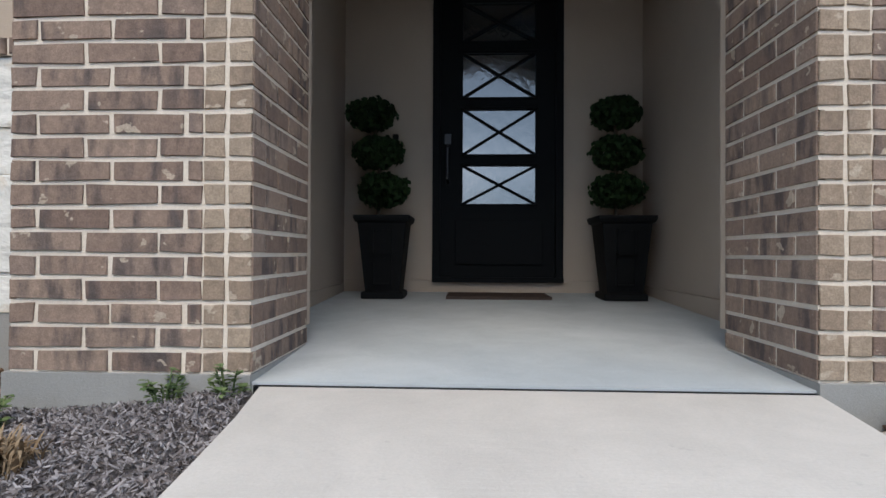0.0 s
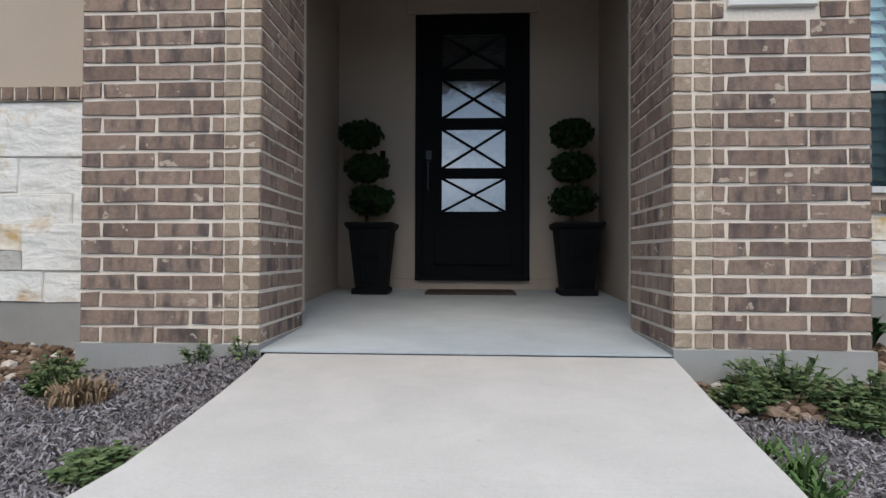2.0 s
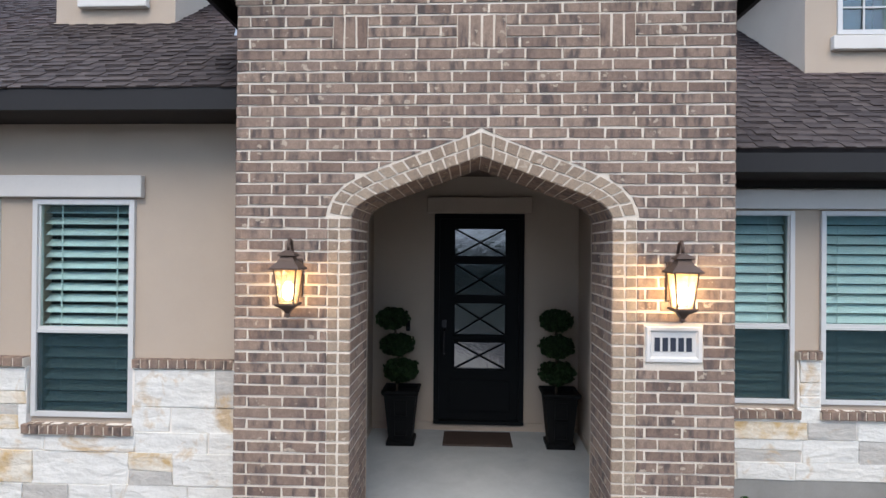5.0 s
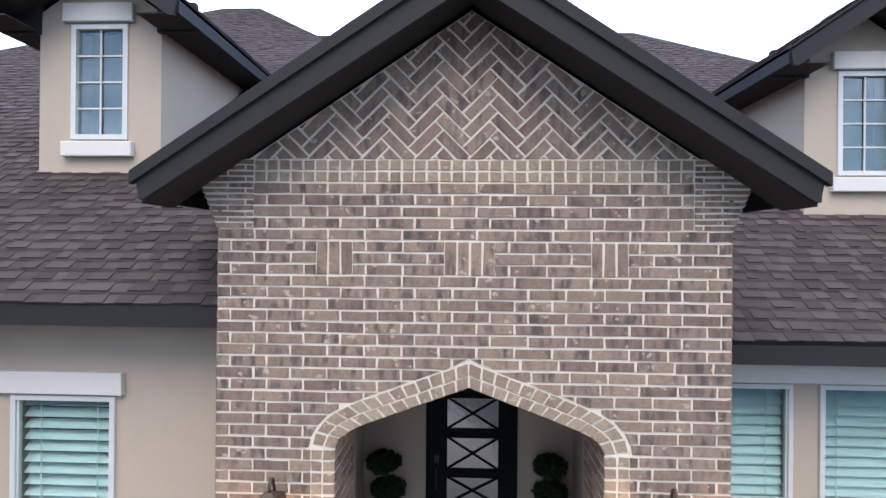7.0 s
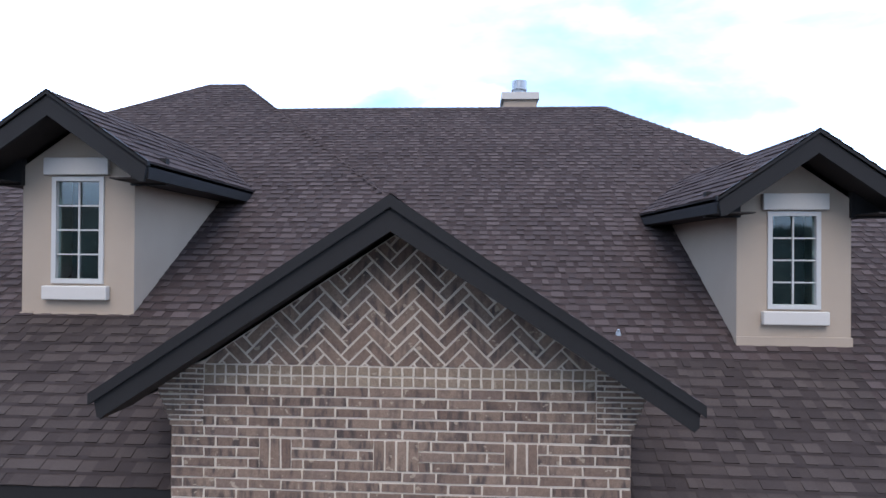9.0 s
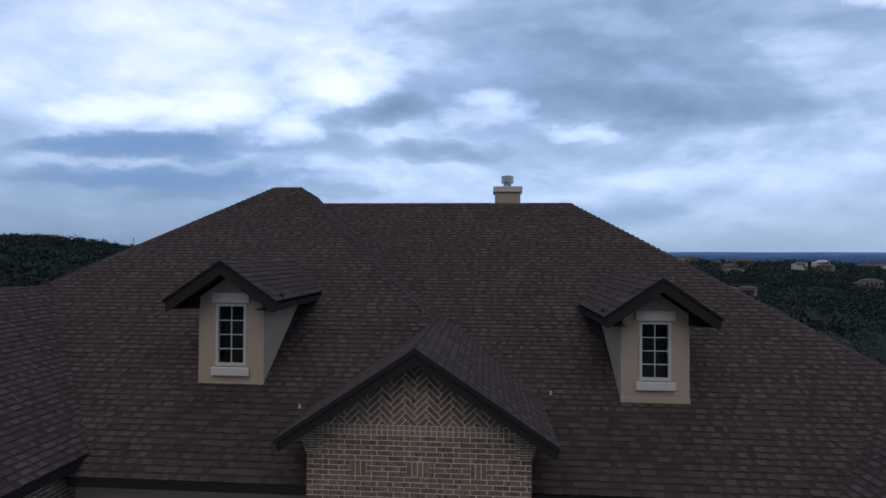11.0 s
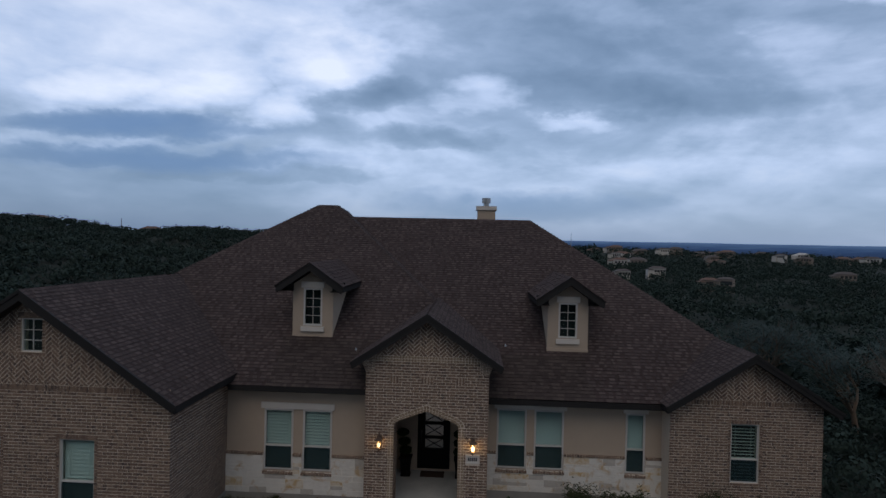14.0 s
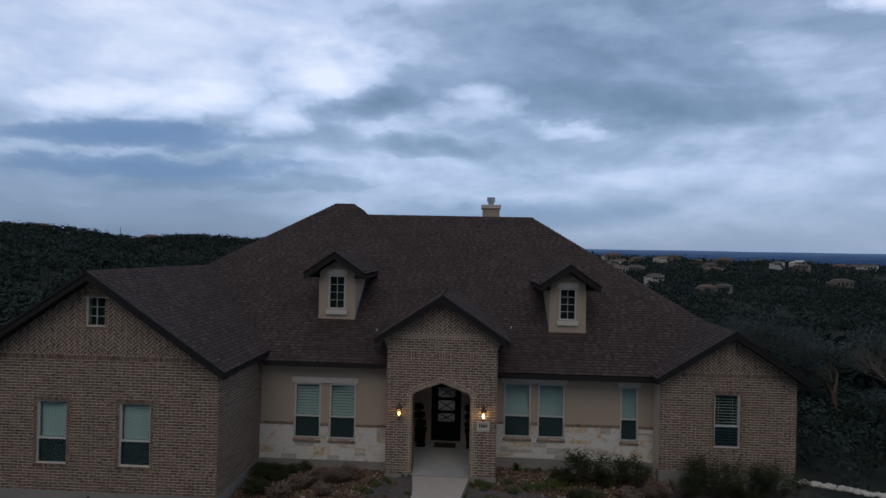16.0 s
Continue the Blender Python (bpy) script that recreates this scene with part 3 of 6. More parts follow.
PANELS = [(-1.02, -0.775), (-0.168, 0.168), (0.785, 1.03)]
Z0 = 0.02
PAN0, PAN1 = Z0 + 46 * COURSE, Z0 + 49 * COURSE
TOP = Z0 + 54 * COURSE


def tower_spans(z):
    h = outer(z + COURSE / 2)
    if SPRING < z < 3.0 and not h:
        h = 0.0005
    e = 1.44 if z > Z0 + 50 * COURSE else HALF
    cut = sorted([(-h, h)] if h else [])
    if PAN0 < z < PAN1:
        cut = PANELS
    if 1.44 < z < 1.70:
        cut = sorted(cut + [(1.09, 1.482)])
    res, u = [], -e
    for a, b in cut:
        res.append((u, a))
        u = max(u, b)
    return res + [(u, e)]


face = []
for p in courses(Z0, TOP, tower_spans, 3, lead=0.088):
    a, b = p[0][1], p[2][1]
    if SPRING - 0.01 < (a + b) / 2 < 3.0 and outer(a) > 0:
        o0, o1 = outer(a) + 0.011, (outer(b) or 0.0) + 0.011
        if (p[0][0] + p[1][0]) > 0:
            p = clip(p, [(-1, (o1 - o0) / (b - a), (o1 - o0) / (b - a) * a - o0)])
        else:
            p = clip(p, [(1, (o1 - o0) / (b - a), (o1 - o0) / (b - a) * a - o0)])
    if p and area(p) > 0.0006:
        face.append(p)
squares = []
for k in range(RISE):
    a, b = Z0 + k * COURSE + JOINT / 2, Z0 + (k + 1) * COURSE - JOINT / 2
    for sgn in (-1, 1):
        for u in (OPEN, OPEN + 0.081):
            p, q = sorted((sgn * (u + JOINT / 2 * (u > OPEN)), sgn * (u + 0.081 - JOINT / 2)))
            squares.append([(p, a), (q, a), (q, b), (p, b)])
ring = []
for low, up in ((line_in, line_mid), (line_mid, line_out)):
    n = int(length(low) / 0.083) // 2 * 2
    la, lb = length(low), length(up)
    for k in range(n):
        a, b = (k + 0.085) / n, (k + 0.915) / n
        p, q, r, t = along(low, la * a), along(low, la * b), along(up, lb * b), along(up, lb * a)
        m = 0.15
        ring.append([p, q, (r[0] + (q[0] - r[0]) * m, r[1] + (q[1] - r[1]) * m), (t[0] + (p[0] - t[0]) * m, t[1] + (p[1] - t[1]) * m)])
soldiers = []
for a, b in PANELS:
    n = 4 if b - a > 0.3 else 3
    for k in range(n):
        w0 = (b - a) / n
        soldiers.append([(a + k * w0 + JOINT / 2, PAN0 + JOINT / 2), (a + (k + 1) * w0 - JOINT / 2, PAN0 + JOINT / 2), (a + (k + 1) * w0 - JOINT / 2, PAN1 - JOINT / 2), (a + k * w0 + JOINT / 2, PAN1 - JOINT / 2)])
band = []
for r in range(2):
    n = 35
    for k in range(n):
        w0 = 2.88 / n
        a, b = TOP + r * COURSE + JOINT / 2, TOP + (r + 1) * COURSE - JOINT / 2
        band.append([(-1.44 + k * w0 + JOINT / 2, a), (-1.44 + (k + 1) * w0 - JOINT / 2, a), (-1.44 + (k + 1) * w0 - JOINT / 2, b), (-1.44 + k * w0 + JOINT / 2, b)])
BAND1 = TOP + 2 * COURSE
gable_lines = [(0, -1, -BAND1 - 0.004), (RAKE, 1, 5.29), (-RAKE, 1, 5.29)]
slant = herringbone(gable_lines, (-1.5, 1.5, BAND1, 5.3), at=(0.0, BAND1 + 0.02))
corbel = []
for k in range(12):
    a = Z0 + 50 * COURSE + k * 0.0385
    for sgn in (-1, 1):
        reach = HALF + min(0.135, 0.016 * (k + 1))
        cuts = [1.44, 1.5 + 0.12 * (k % 2), reach]
        for p, q in zip(cuts, cuts[1:]):
            poly = [(sgn * (p + 0.006), a + 0.006), (sgn * (q - 0.006 * (q < reach)), a + 0.006), (sgn * (q - 0.006 * (q < reach)), a + 0.0325), (sgn * (p + 0.006), a + 0.0325)]
            poly = clip(poly, [(RAKE, 1, 5.33), (-RAKE, 1, 5.33)])
            if poly:
                corbel.append(poly)


def corbel_core():
    s = Shape()
    for sgn in (-1, 1):
        for k in range(12):
            a = Z0 + 50 * COURSE + k * 0.0385
            reach = HALF + min(0.135, 0.016 * (k + 1)) - 0.006
            poly = clip([(sgn * 1.45, a), (sgn * reach, a), (sgn * reach, a + 0.0385), (sgn * 1.45, a + 0.0385)], [(RAKE, 1, 5.32), (-RAKE, 1, 5.32)])
            if poly:
                s.slab(poly, front(0.0), -DEEP, 0.001)
    return s


part("corbel", corbel_core(), MORTAR, tower)
joined("corbel_bricks", corbel, front(0.0), BRICKS, tower, seed=11)
joined("gable_bricks", slant, front(0.0), BRICKS, tower, seed=12)
joined("upper_bricks", [p for p in face if p[0][1] > 1.9] + soldiers, front(0.0), BRICKS, tower, seed=13)
joined("band_bricks", band, front(0.0), HEADERS, tower, seed=16)
joined("arch_bricks", ring, front(0.0), HEADERS, tower, depth=0.007, seed=14)


def reveal_bricks():
    """Bricks of the jambs inside the arch and of its underside."""
    s = Shape()
    for x, sgn in ((-OPEN, 1), (OPEN, -1)):
        for p in courses(Z0, SPRING, lambda z: [(0.0, DEEP)], 5, 0.23):
            s.slab(p, side(x, sgn), -0.02, 0.006, 0.0015)
    n = int(length(line_in) / COURSE)
    la = length(line_in)
    for k in range(n):
        p, q = along(line_in, la * (k + 0.07) / n), along(line_in, la * (k + 0.93) / n)
        t = Vector((q[0] - p[0], q[1] - p[1])).normalized()
        nx, nz = t.y, -t.x
        y = 0.006
        while y < DEEP - 0.02:
            e = min(y + (0.11 if (k % 2 and y < 0.05) else 0.22), DEEP)
            v = [(p[0] + nx * d, yy, p[1] + nz * d) for d in (-0.01, 0.006) for yy in (y + 0.005, e - 0.005)] + [(q[0] + nx * d, yy, q[1] + nz * d) for d in (-0.01, 0.006) for yy in (y + 0.005, e - 0.005)]
            s.add(v, [(2, 3, 7, 6), (0, 2, 6, 4), (1, 5, 7, 3), (0, 1, 3, 2), (4, 6, 7, 5)])
            y = e
    return s


ob = part("reveal_bricks", reveal_bricks(), BRICKS, tower)
ob["kind"] = "stuff"


def tower_sides():
    s = Shape()
    for sgn, y1 in ((-1, 3.0), (1, 4.0)):
        cells(s, side(sgn * (HALF - 0.2), sgn), DEEP, y1, -0.35, 4.15, [], 0.0, 0.2)
    return s


part("side_wall", tower_sides(), MORTAR, tower)
for sgn, y1 in ((-1, 1.4), (1, 2.1)):
    joined("side_bricks", courses(Z0, TOP, lambda z: [(0.0, y1)], 8), side(sgn * HALF, sgn), BRICKS, tower, seed=15)
footing = Shape()
for sgn in (-1, 1):
    a, b = sorted((sgn * (OPEN - 0.005), sgn * (HALF + 0.015)))
    footing.box(a, b, -0.018, DEEP, -0.45, Z0)
part("footing", footing, FOOTING, tower, "bare grey concrete footing")

# porch
s = Shape()
s.add([(-1.25, 0.0, -0.004), (1.25, 0.0, -0.004), (1.25, BACK, 0.105), (-1.25, BACK, 0.105), (-1.25, 0.0, -0.3), (1.25, 0.0, -0.3), (1.25, BACK, -0.3), (-1.25, BACK, -0.3)],
      [(0, 1, 2, 3), (0, 4, 5, 1), (1, 5, 6, 2), (2, 6, 7, 3), (3, 7, 4, 0)])
tagged(part("floor", s, PORCH), "smooth grey concrete porch slab", "floor", kind="structure")
DX0, DX1, DZ0, DZ1 = -0.475, 0.567, 0.205, 2.617
s = cells(Shape(), front(BACK), -1.35, 1.35, 0.2, 3.2, [(DX0, DX1, 0.0, DZ1)], -0.2, 0.0)
tagged(part("wall_porch_back", s, STUCCO), "tan stucco wall behind the porch", "wall", kind="structure")
for sgn, nm in ((-1, "left"), (1, "right")):
    s = cells(Shape(), side(sgn * 1.19, -sgn), DEEP, BACK, 0.17, 3.2, [], -0.2, 0.0)
    tagged(part("wall_porch_" + nm, s, STUCCO), "tan stucco side wall of the porch", "wall", kind="structure")
s = cells(Shape(), lambda u, v, d: (u, DEEP + 0.06 + d, v), -1.35, 1.35, 0.1, 3.2, [(-OPEN, OPEN, 0, 2.83)], -0.059, 0.0)
tagged(part("wall_porch_front", s, STUCCO), "tan stucco on the inner side of the arch", "wall", kind="structure")
tagged(part("ceiling", Shape().box(-1.4, 1.4, DEEP, BACK, 3.05, 3.12), CEILING_DIM), "unseen porch ceiling, coloured dark to dim the porch", "ceiling", kind="structure")
s = Shape().box(-1.35, 1.35, BACK - 0.004, BACK + 0.2, -0.2, 0.197)
for sgn in (-1, 1):
    a, b = sorted((sgn * 1.186, sgn * 1.35))
    s.box(a, b, DEEP, BACK, -0.2, 0.167)
tagged(part("baseboard", s, STUCCO), "painted concrete kerb under the porch walls", "baseboard", kind="structure")

# front walls with stone wainscot
STONE0, STONE1 = 0.155, 1.235
WIN0, WIN1 = 0.83, 2.568
LEFT_WINDOWS = [(-4.70, -3.86), (-3.575, -2.735)]
RIGHT_WINDOWS = [(1.99, 2.86), (3.09, 3.95), (5.74, 6.30)]


def front_wall(name, y, x0, x1, windows, top, label):
    holes = [(a, b, WIN0, WIN1) for a, b in windows]
    s = cells(Shape(), front(y), x0, x1, -0.1, top, holes, -0.25, 0.0)
    wall = tagged(part(name, s, STUCCO), label, "wall", kind="structure")
    part("footing", Shape().box(x0, x1, y - 0.05, y, -0.6, STONE0), FOOTING, wall, "bare grey concrete footing")
    groups = []
    for a, b in windows:
        if groups and a - groups[-1][1] < 0.5:
            groups[-1][1] = b
        else:
            groups.append([a, b])
    core = cells(Shape(), front(y), x0, x1, STONE0, STONE1, [(a - 0.012, b + 0.012, WIN0 - 0.05, 9) for a, b in windows], 0.0, 0.05)
    part("grout", core, GROUT, wall)
    return wall, groups


wall_l, groups_l = front_wall("wall_left", WALL_L, -5.81, -HALF, LEFT_WINDOWS, 3.4, "tan stucco wall over a pale limestone wainscot")
wall_r, groups_r = front_wall("wall_right", WALL_R, HALF, 6.78, RIGHT_WINDOWS, 3.12, "tan stucco wall over a pale limestone wainscot, set back")


def stones(wall, y, x0, x1, windows, seed):
    """Ashlar of uneven blocks, cut round the windows."""
    rng = random.Random(seed)
    z = STONE0
    while z < STONE1 - 0.02:
        h = rng.choice((0.13, 0.16, 0.2, 0.22, 0.26))
        if STONE1 - z - h < 0.11:
            h = STONE1 - z
        x = x0
        while x < x1 - 0.01:
            l = rng.choice((rng.uniform(0.2, 0.4), rng.uniform(0.35, 0.65), rng.uniform(0.5, 0.85)))
            if x1 - x - l < 0.18:
                l = x1 - x
            split = rng.random() < 0.3 and h > 0.18
            at = rng.uniform(0.35, 0.65)
            for za, zb in (((z, z + h * at), (z + h * at, z + h)) if split else ((z, z + h),)):
                rest = [(x, x + l)]
                for a, b in windows:
                    if zb > WIN0 - 0.07:
                        rest = [(c, d) for p, q in rest for c, d in ((p, min(q, a - 0.014)), (max(p, b + 0.014), q)) if d - c > 0.03]
                for a, b in rest:
                    p = [(a + 0.002, za + 0.002), (b - 0.002, za + 0.002), (b - 0.002, zb - 0.002), (a + 0.002, zb - 0.002)]
                    pieces("stone", [p], front(y - 0.05), STONE, wall, depth=rng.uniform(0.006, 0.016), bevel=0.006, seed=rng.randrange(999), rough=0.009)
            x += l
        z += h


def rowlock(y, x0, x1, z0, z1, wall, seed, reach=0.03):
    """A course of bricks on edge: wainscot cap or window sill."""
    n = max(2, round((x1 - x0) / 0.0766))
    w0 = (x1 - x0) / n
    polys = [[(x0 + k * w0 + 0.005, z0 + 0.004), (x0 + (k + 1) * w0 - 0.005, z0 + 0.004), (x0 + (k + 1) * w0 - 0.005, z1), (x0 + k * w0 + 0.005, z1)] for k in range(n)]
    s = Shape().box(x0, x1, y - 0.05 - reach + 0.008, y, z0, z1 - 0.006)
    part("cap_bed", s, MORTAR, wall)
    joined("cap_bricks", polys, front(y - 0.05), BRICKS, wall, depth=reach, back=-0.04, bevel=0.004, seed=seed)


for wall, y, x0, x1, wins, groups, seed in ((wall_l, WALL_L, -5.81, -HALF, LEFT_WINDOWS, groups_l, 21), (wall_r, WALL_R, HALF, 6.78, RIGHT_WINDOWS, groups_r, 22)):
    stones(wall, y, x0, x1, wins, seed)
    u = x0
    for a, b in groups:
        if a - 0.05 > u:
            rowlock(y, u, a - 0.014, STONE1, STONE1 + 0.075, wall, seed + 1)
        u = b + 0.014
    rowlock(y, u, x1, STONE1, STONE1 + 0.075, wall, seed + 2)
    for a, b in wins:
        rowlock(y, a - 0.03, b + 0.03, WIN0 - 0.125, WIN0 - 0.05, wall, seed + 3, 0.045)
    for (a, b), (c, d) in zip(wins, wins[1:]):
        if c - b < 0.5:
            rowlock(y, b + 0.016, c - 0.016, STONE1 + 0.0, STONE1 + 0.075, wall, seed + 4, 0.045)


# wings
def wing(name, y, x0, x1, ridge_x, ridge_z, slope, band_z, windows, vents, label, seed):
    wall = None
    top = lambda x: ridge_z - 0.22 - slope * abs(x - ridge_x)
    s = cells(Shape(), front(y), x0, x1, -0.4, band_z, windows, -0.25, 0.0)
    us = sorted({x0, x1, ridge_x, *[v[k] for v in vents for k in (0, 1)]})
    for a, b in zip(us, us[1:]):
        vent = [v for v in vents if v[0] <= (a + b) / 2 <= v[1]]
        lo, hi = [(a, band_z), (b, band_z)], [(b, max(band_z, top(b))), (a, max(band_z, top(a)))]
        if vent:
            s.slab(lo + [(b, vent[0][2]), (a, vent[0][2])], front(y), -0.25, 0.0)
            s.slab([(a, vent[0][3]), (b, vent[0][3])] + hi, front(y), -0.25, 0.0)
        else:
            s.slab(lo + hi, front(y), -0.25, 0.0)
    wall = tagged(part(name, s, MORTAR), label, "wall", kind="structure")

    def level(z):
        return 0.17 + round((z - 0.17) / COURSE) * COURSE

    def spans(z):
        res, u = [], x0
        for a, b, c, d in sorted(windows):
            if level(c - 0.09) < z < level(d + 0.155):
                res.append((u, a - 0.08))
                u = b + 0.08
        return res + [(u, x1)]
    n = int((band_z - 0.17) / COURSE)
    joined("wall_bricks", courses(0.17, 0.17 + n * COURSE, spans, seed), front(y), BRICKS, wall, bevel=0, seed=seed)
    around = []
    for a, b, c, d in windows:
        rows = round((d - c) / COURSE)
        for k in range(rows):
            z0, z1 = c + (d - c) * k / rows, c + (d - c) * (k + 1) / rows
            for u in (a - 0.08, b):
                around.append([(u + 0.005, z0 + 0.005), (u + 0.075, z0 + 0.005), (u + 0.075, z1 - 0.005), (u + 0.005, z1 - 0.005)])
        m = int((b - a + 0.16) / COURSE)
        for z0, z1 in ((d + 0.005, level(d + 0.155) - 0.006), (level(c - 0.09) + 0.006, c - 0.008)):
            for k in range(m):
                e = (b - a + 0.16) / m
                around.append([(a - 0.08 + k * e + 0.005, z0), (a - 0.08 + (k + 1) * e - 0.005, z0), (a - 0.08 + (k + 1) * e - 0.005, z1), (a - 0.08 + k * e + 0.005, z1)])
    m = int((x1 - x0) / COURSE)
    b0 = 0.17 + n * COURSE
    for k in range(m):
        e = (x1 - x0) / m
        around.append([(x0 + k * e + 0.005, b0 + 0.005), (x0 + (k + 1) * e - 0.005, b0 + 0.005), (x0 + (k + 1) * e - 0.005, b0 + 0.145), (x0 + k * e + 0.005, b0 + 0.145)])
    lines = [(0, -1, -b0 - 0.155), (slope, 1, ridge_z - 0.2 + slope * ridge_x), (-slope, 1, ridge_z - 0.2 - slope * ridge_x), (1, 0, x1), (-1, 0, -x0)]
    hb = herringbone(lines, (x0, x1, b0, ridge_z), at=(ridge_x, b0 + 0.16))
    for v in vents:
        l0, l1, m0, m1 = v[0] - 0.085, v[1] + 0.085, v[2] - 0.09, v[3] + 0.16
        cut = []
        for p in hb:
            for lines in ([(1, 0, l0)], [(-1, 0, -l1)], [(-1, 0, -l0), (1, 0, l1), (0, 1, m0)], [(-1, 0, -l0), (1, 0, l1), (0, -1, -m1)]):
                q = clip(p, lines)
                if q and area(q) > 0.0004:
                    cut.append(q)
        hb = cut
        e = (v[1] - v[0] + 0.16) / 9
        around += [[(v[0] - 0.08 + k * e + 0.005, v[2] - 0.085), (v[0] - 0.08 + (k + 1) * e - 0.005, v[2] - 0.085), (v[0] - 0.08 + (k + 1) * e - 0.005, v[2] - 0.006), (v[0] - 0.08 + k * e + 0.005, v[2] - 0.006)] for k in range(9)]
        for k in range(int((v[3] - v[2]) / COURSE)):
            for u in (v[0] - 0.08, v[1]):
                around.append([(u + 0.005, v[2] + k * COURSE + 0.005), (u + 0.075, v[2] + k * COURSE + 0.005), (u + 0.075, v[2] + (k + 1) * COURSE - 0.005), (u + 0.005, v[2] + (k + 1) * COURSE - 0.005)])
        m = 9
        for k in range(m):
            e = (v[1] - v[0] + 0.16) / m
            around.append([(v[0] - 0.08 + k * e + 0.005, v[3] + 0.005), (v[0] - 0.08 + (k + 1) * e - 0.005, v[3] + 0.005), (v[0] - 0.08 + (k + 1) * e - 0.005, v[3] + 0.15), (v[0] - 0.08 + k * e + 0.005, v[3] + 0.15)])
    joined("trim_bricks", around, front(y), BRICKS, wall, depth=0.012, bevel=0, seed=seed + 1)
    joined("gable_bricks", hb, front(y), BRICKS, wall, bevel=0, seed=seed + 2)
    part("footing", Shape().box(x0 - 0.01, x1 + 0.01, y - 0.02, y + 0.2, -0.9, 0.17), FOOTING, wall, "bare grey concrete footing")
    return wall


LW_RIDGE, LW_TOP, LW_SLOPE = -9.24, 6.13, 0.677
RW_RIDGE, RW_TOP, RW_SLOPE = 8.88, 4.595, 0.645
LW_WIN = [(-10.81, -9.98, 0.9, 2.58), (-8.51, -7.65, 0.9, 2.58)]
LW_VENT = [(-9.50, -8.97, 4.62, 5.42)]
RW_WIN = [(8.45, 9.22, 0.94, 2.58)]
lwing = wing("wall_wing_left", WING_L, -12.67, -5.81, LW_RIDGE, LW_TOP, LW_SLOPE, 3.75, LW_WIN, LW_VENT, "brown brick gabled wing with herringbone gable", 31)
rwing = wing("wall_wing_right", WING_R, 6.78, 10.92, RW_RIDGE, RW_TOP, RW_SLOPE, 3.1, RW_WIN, [], "brown brick gabled wing with herringbone gable", 35)
part("side_wall", cells(Shape(), side(-6.06, 1), WING_L + 0.25, 3.5, -0.4, 3.6, [], 0.0, 0.25), MORTAR, lwing)
joined("side_bricks", courses(0.17, 3.5, lambda z: [(WING_L, WALL_L)], 33), side(-5.81, 1), BRICKS, lwing, bevel=0, seed=36)
part("side_footing", Shape().box(-6.0, -5.795, WING_L + 0.2, WALL_L, -0.9, 0.168), FOOTING, lwing, "bare grey concrete footing")
part("side_wall", cells(Shape(), side(6.98, -1), WING_R + 0.25, 3.0, -0.4, 3.1, [], 0.0, 0.2), MORTAR, rwing)
part("outer_wall", cells(Shape(), side(10.72, 1), WING_R + 0.25, 16.0, -3.5, 3.1, [], 0.0, 0.2), MORTAR, rwing)
s = Shape()
s.box(-13.0, -12.8, 0.0, 16.0, -3.5, 3.2)
s.box(-13.0, 10.9, 15.8, 16.0, -5.5, 3.0)
tagged(part("wall_rear", s, STUCCO), "plain rear walls that close the house", "wall", kind="structure")


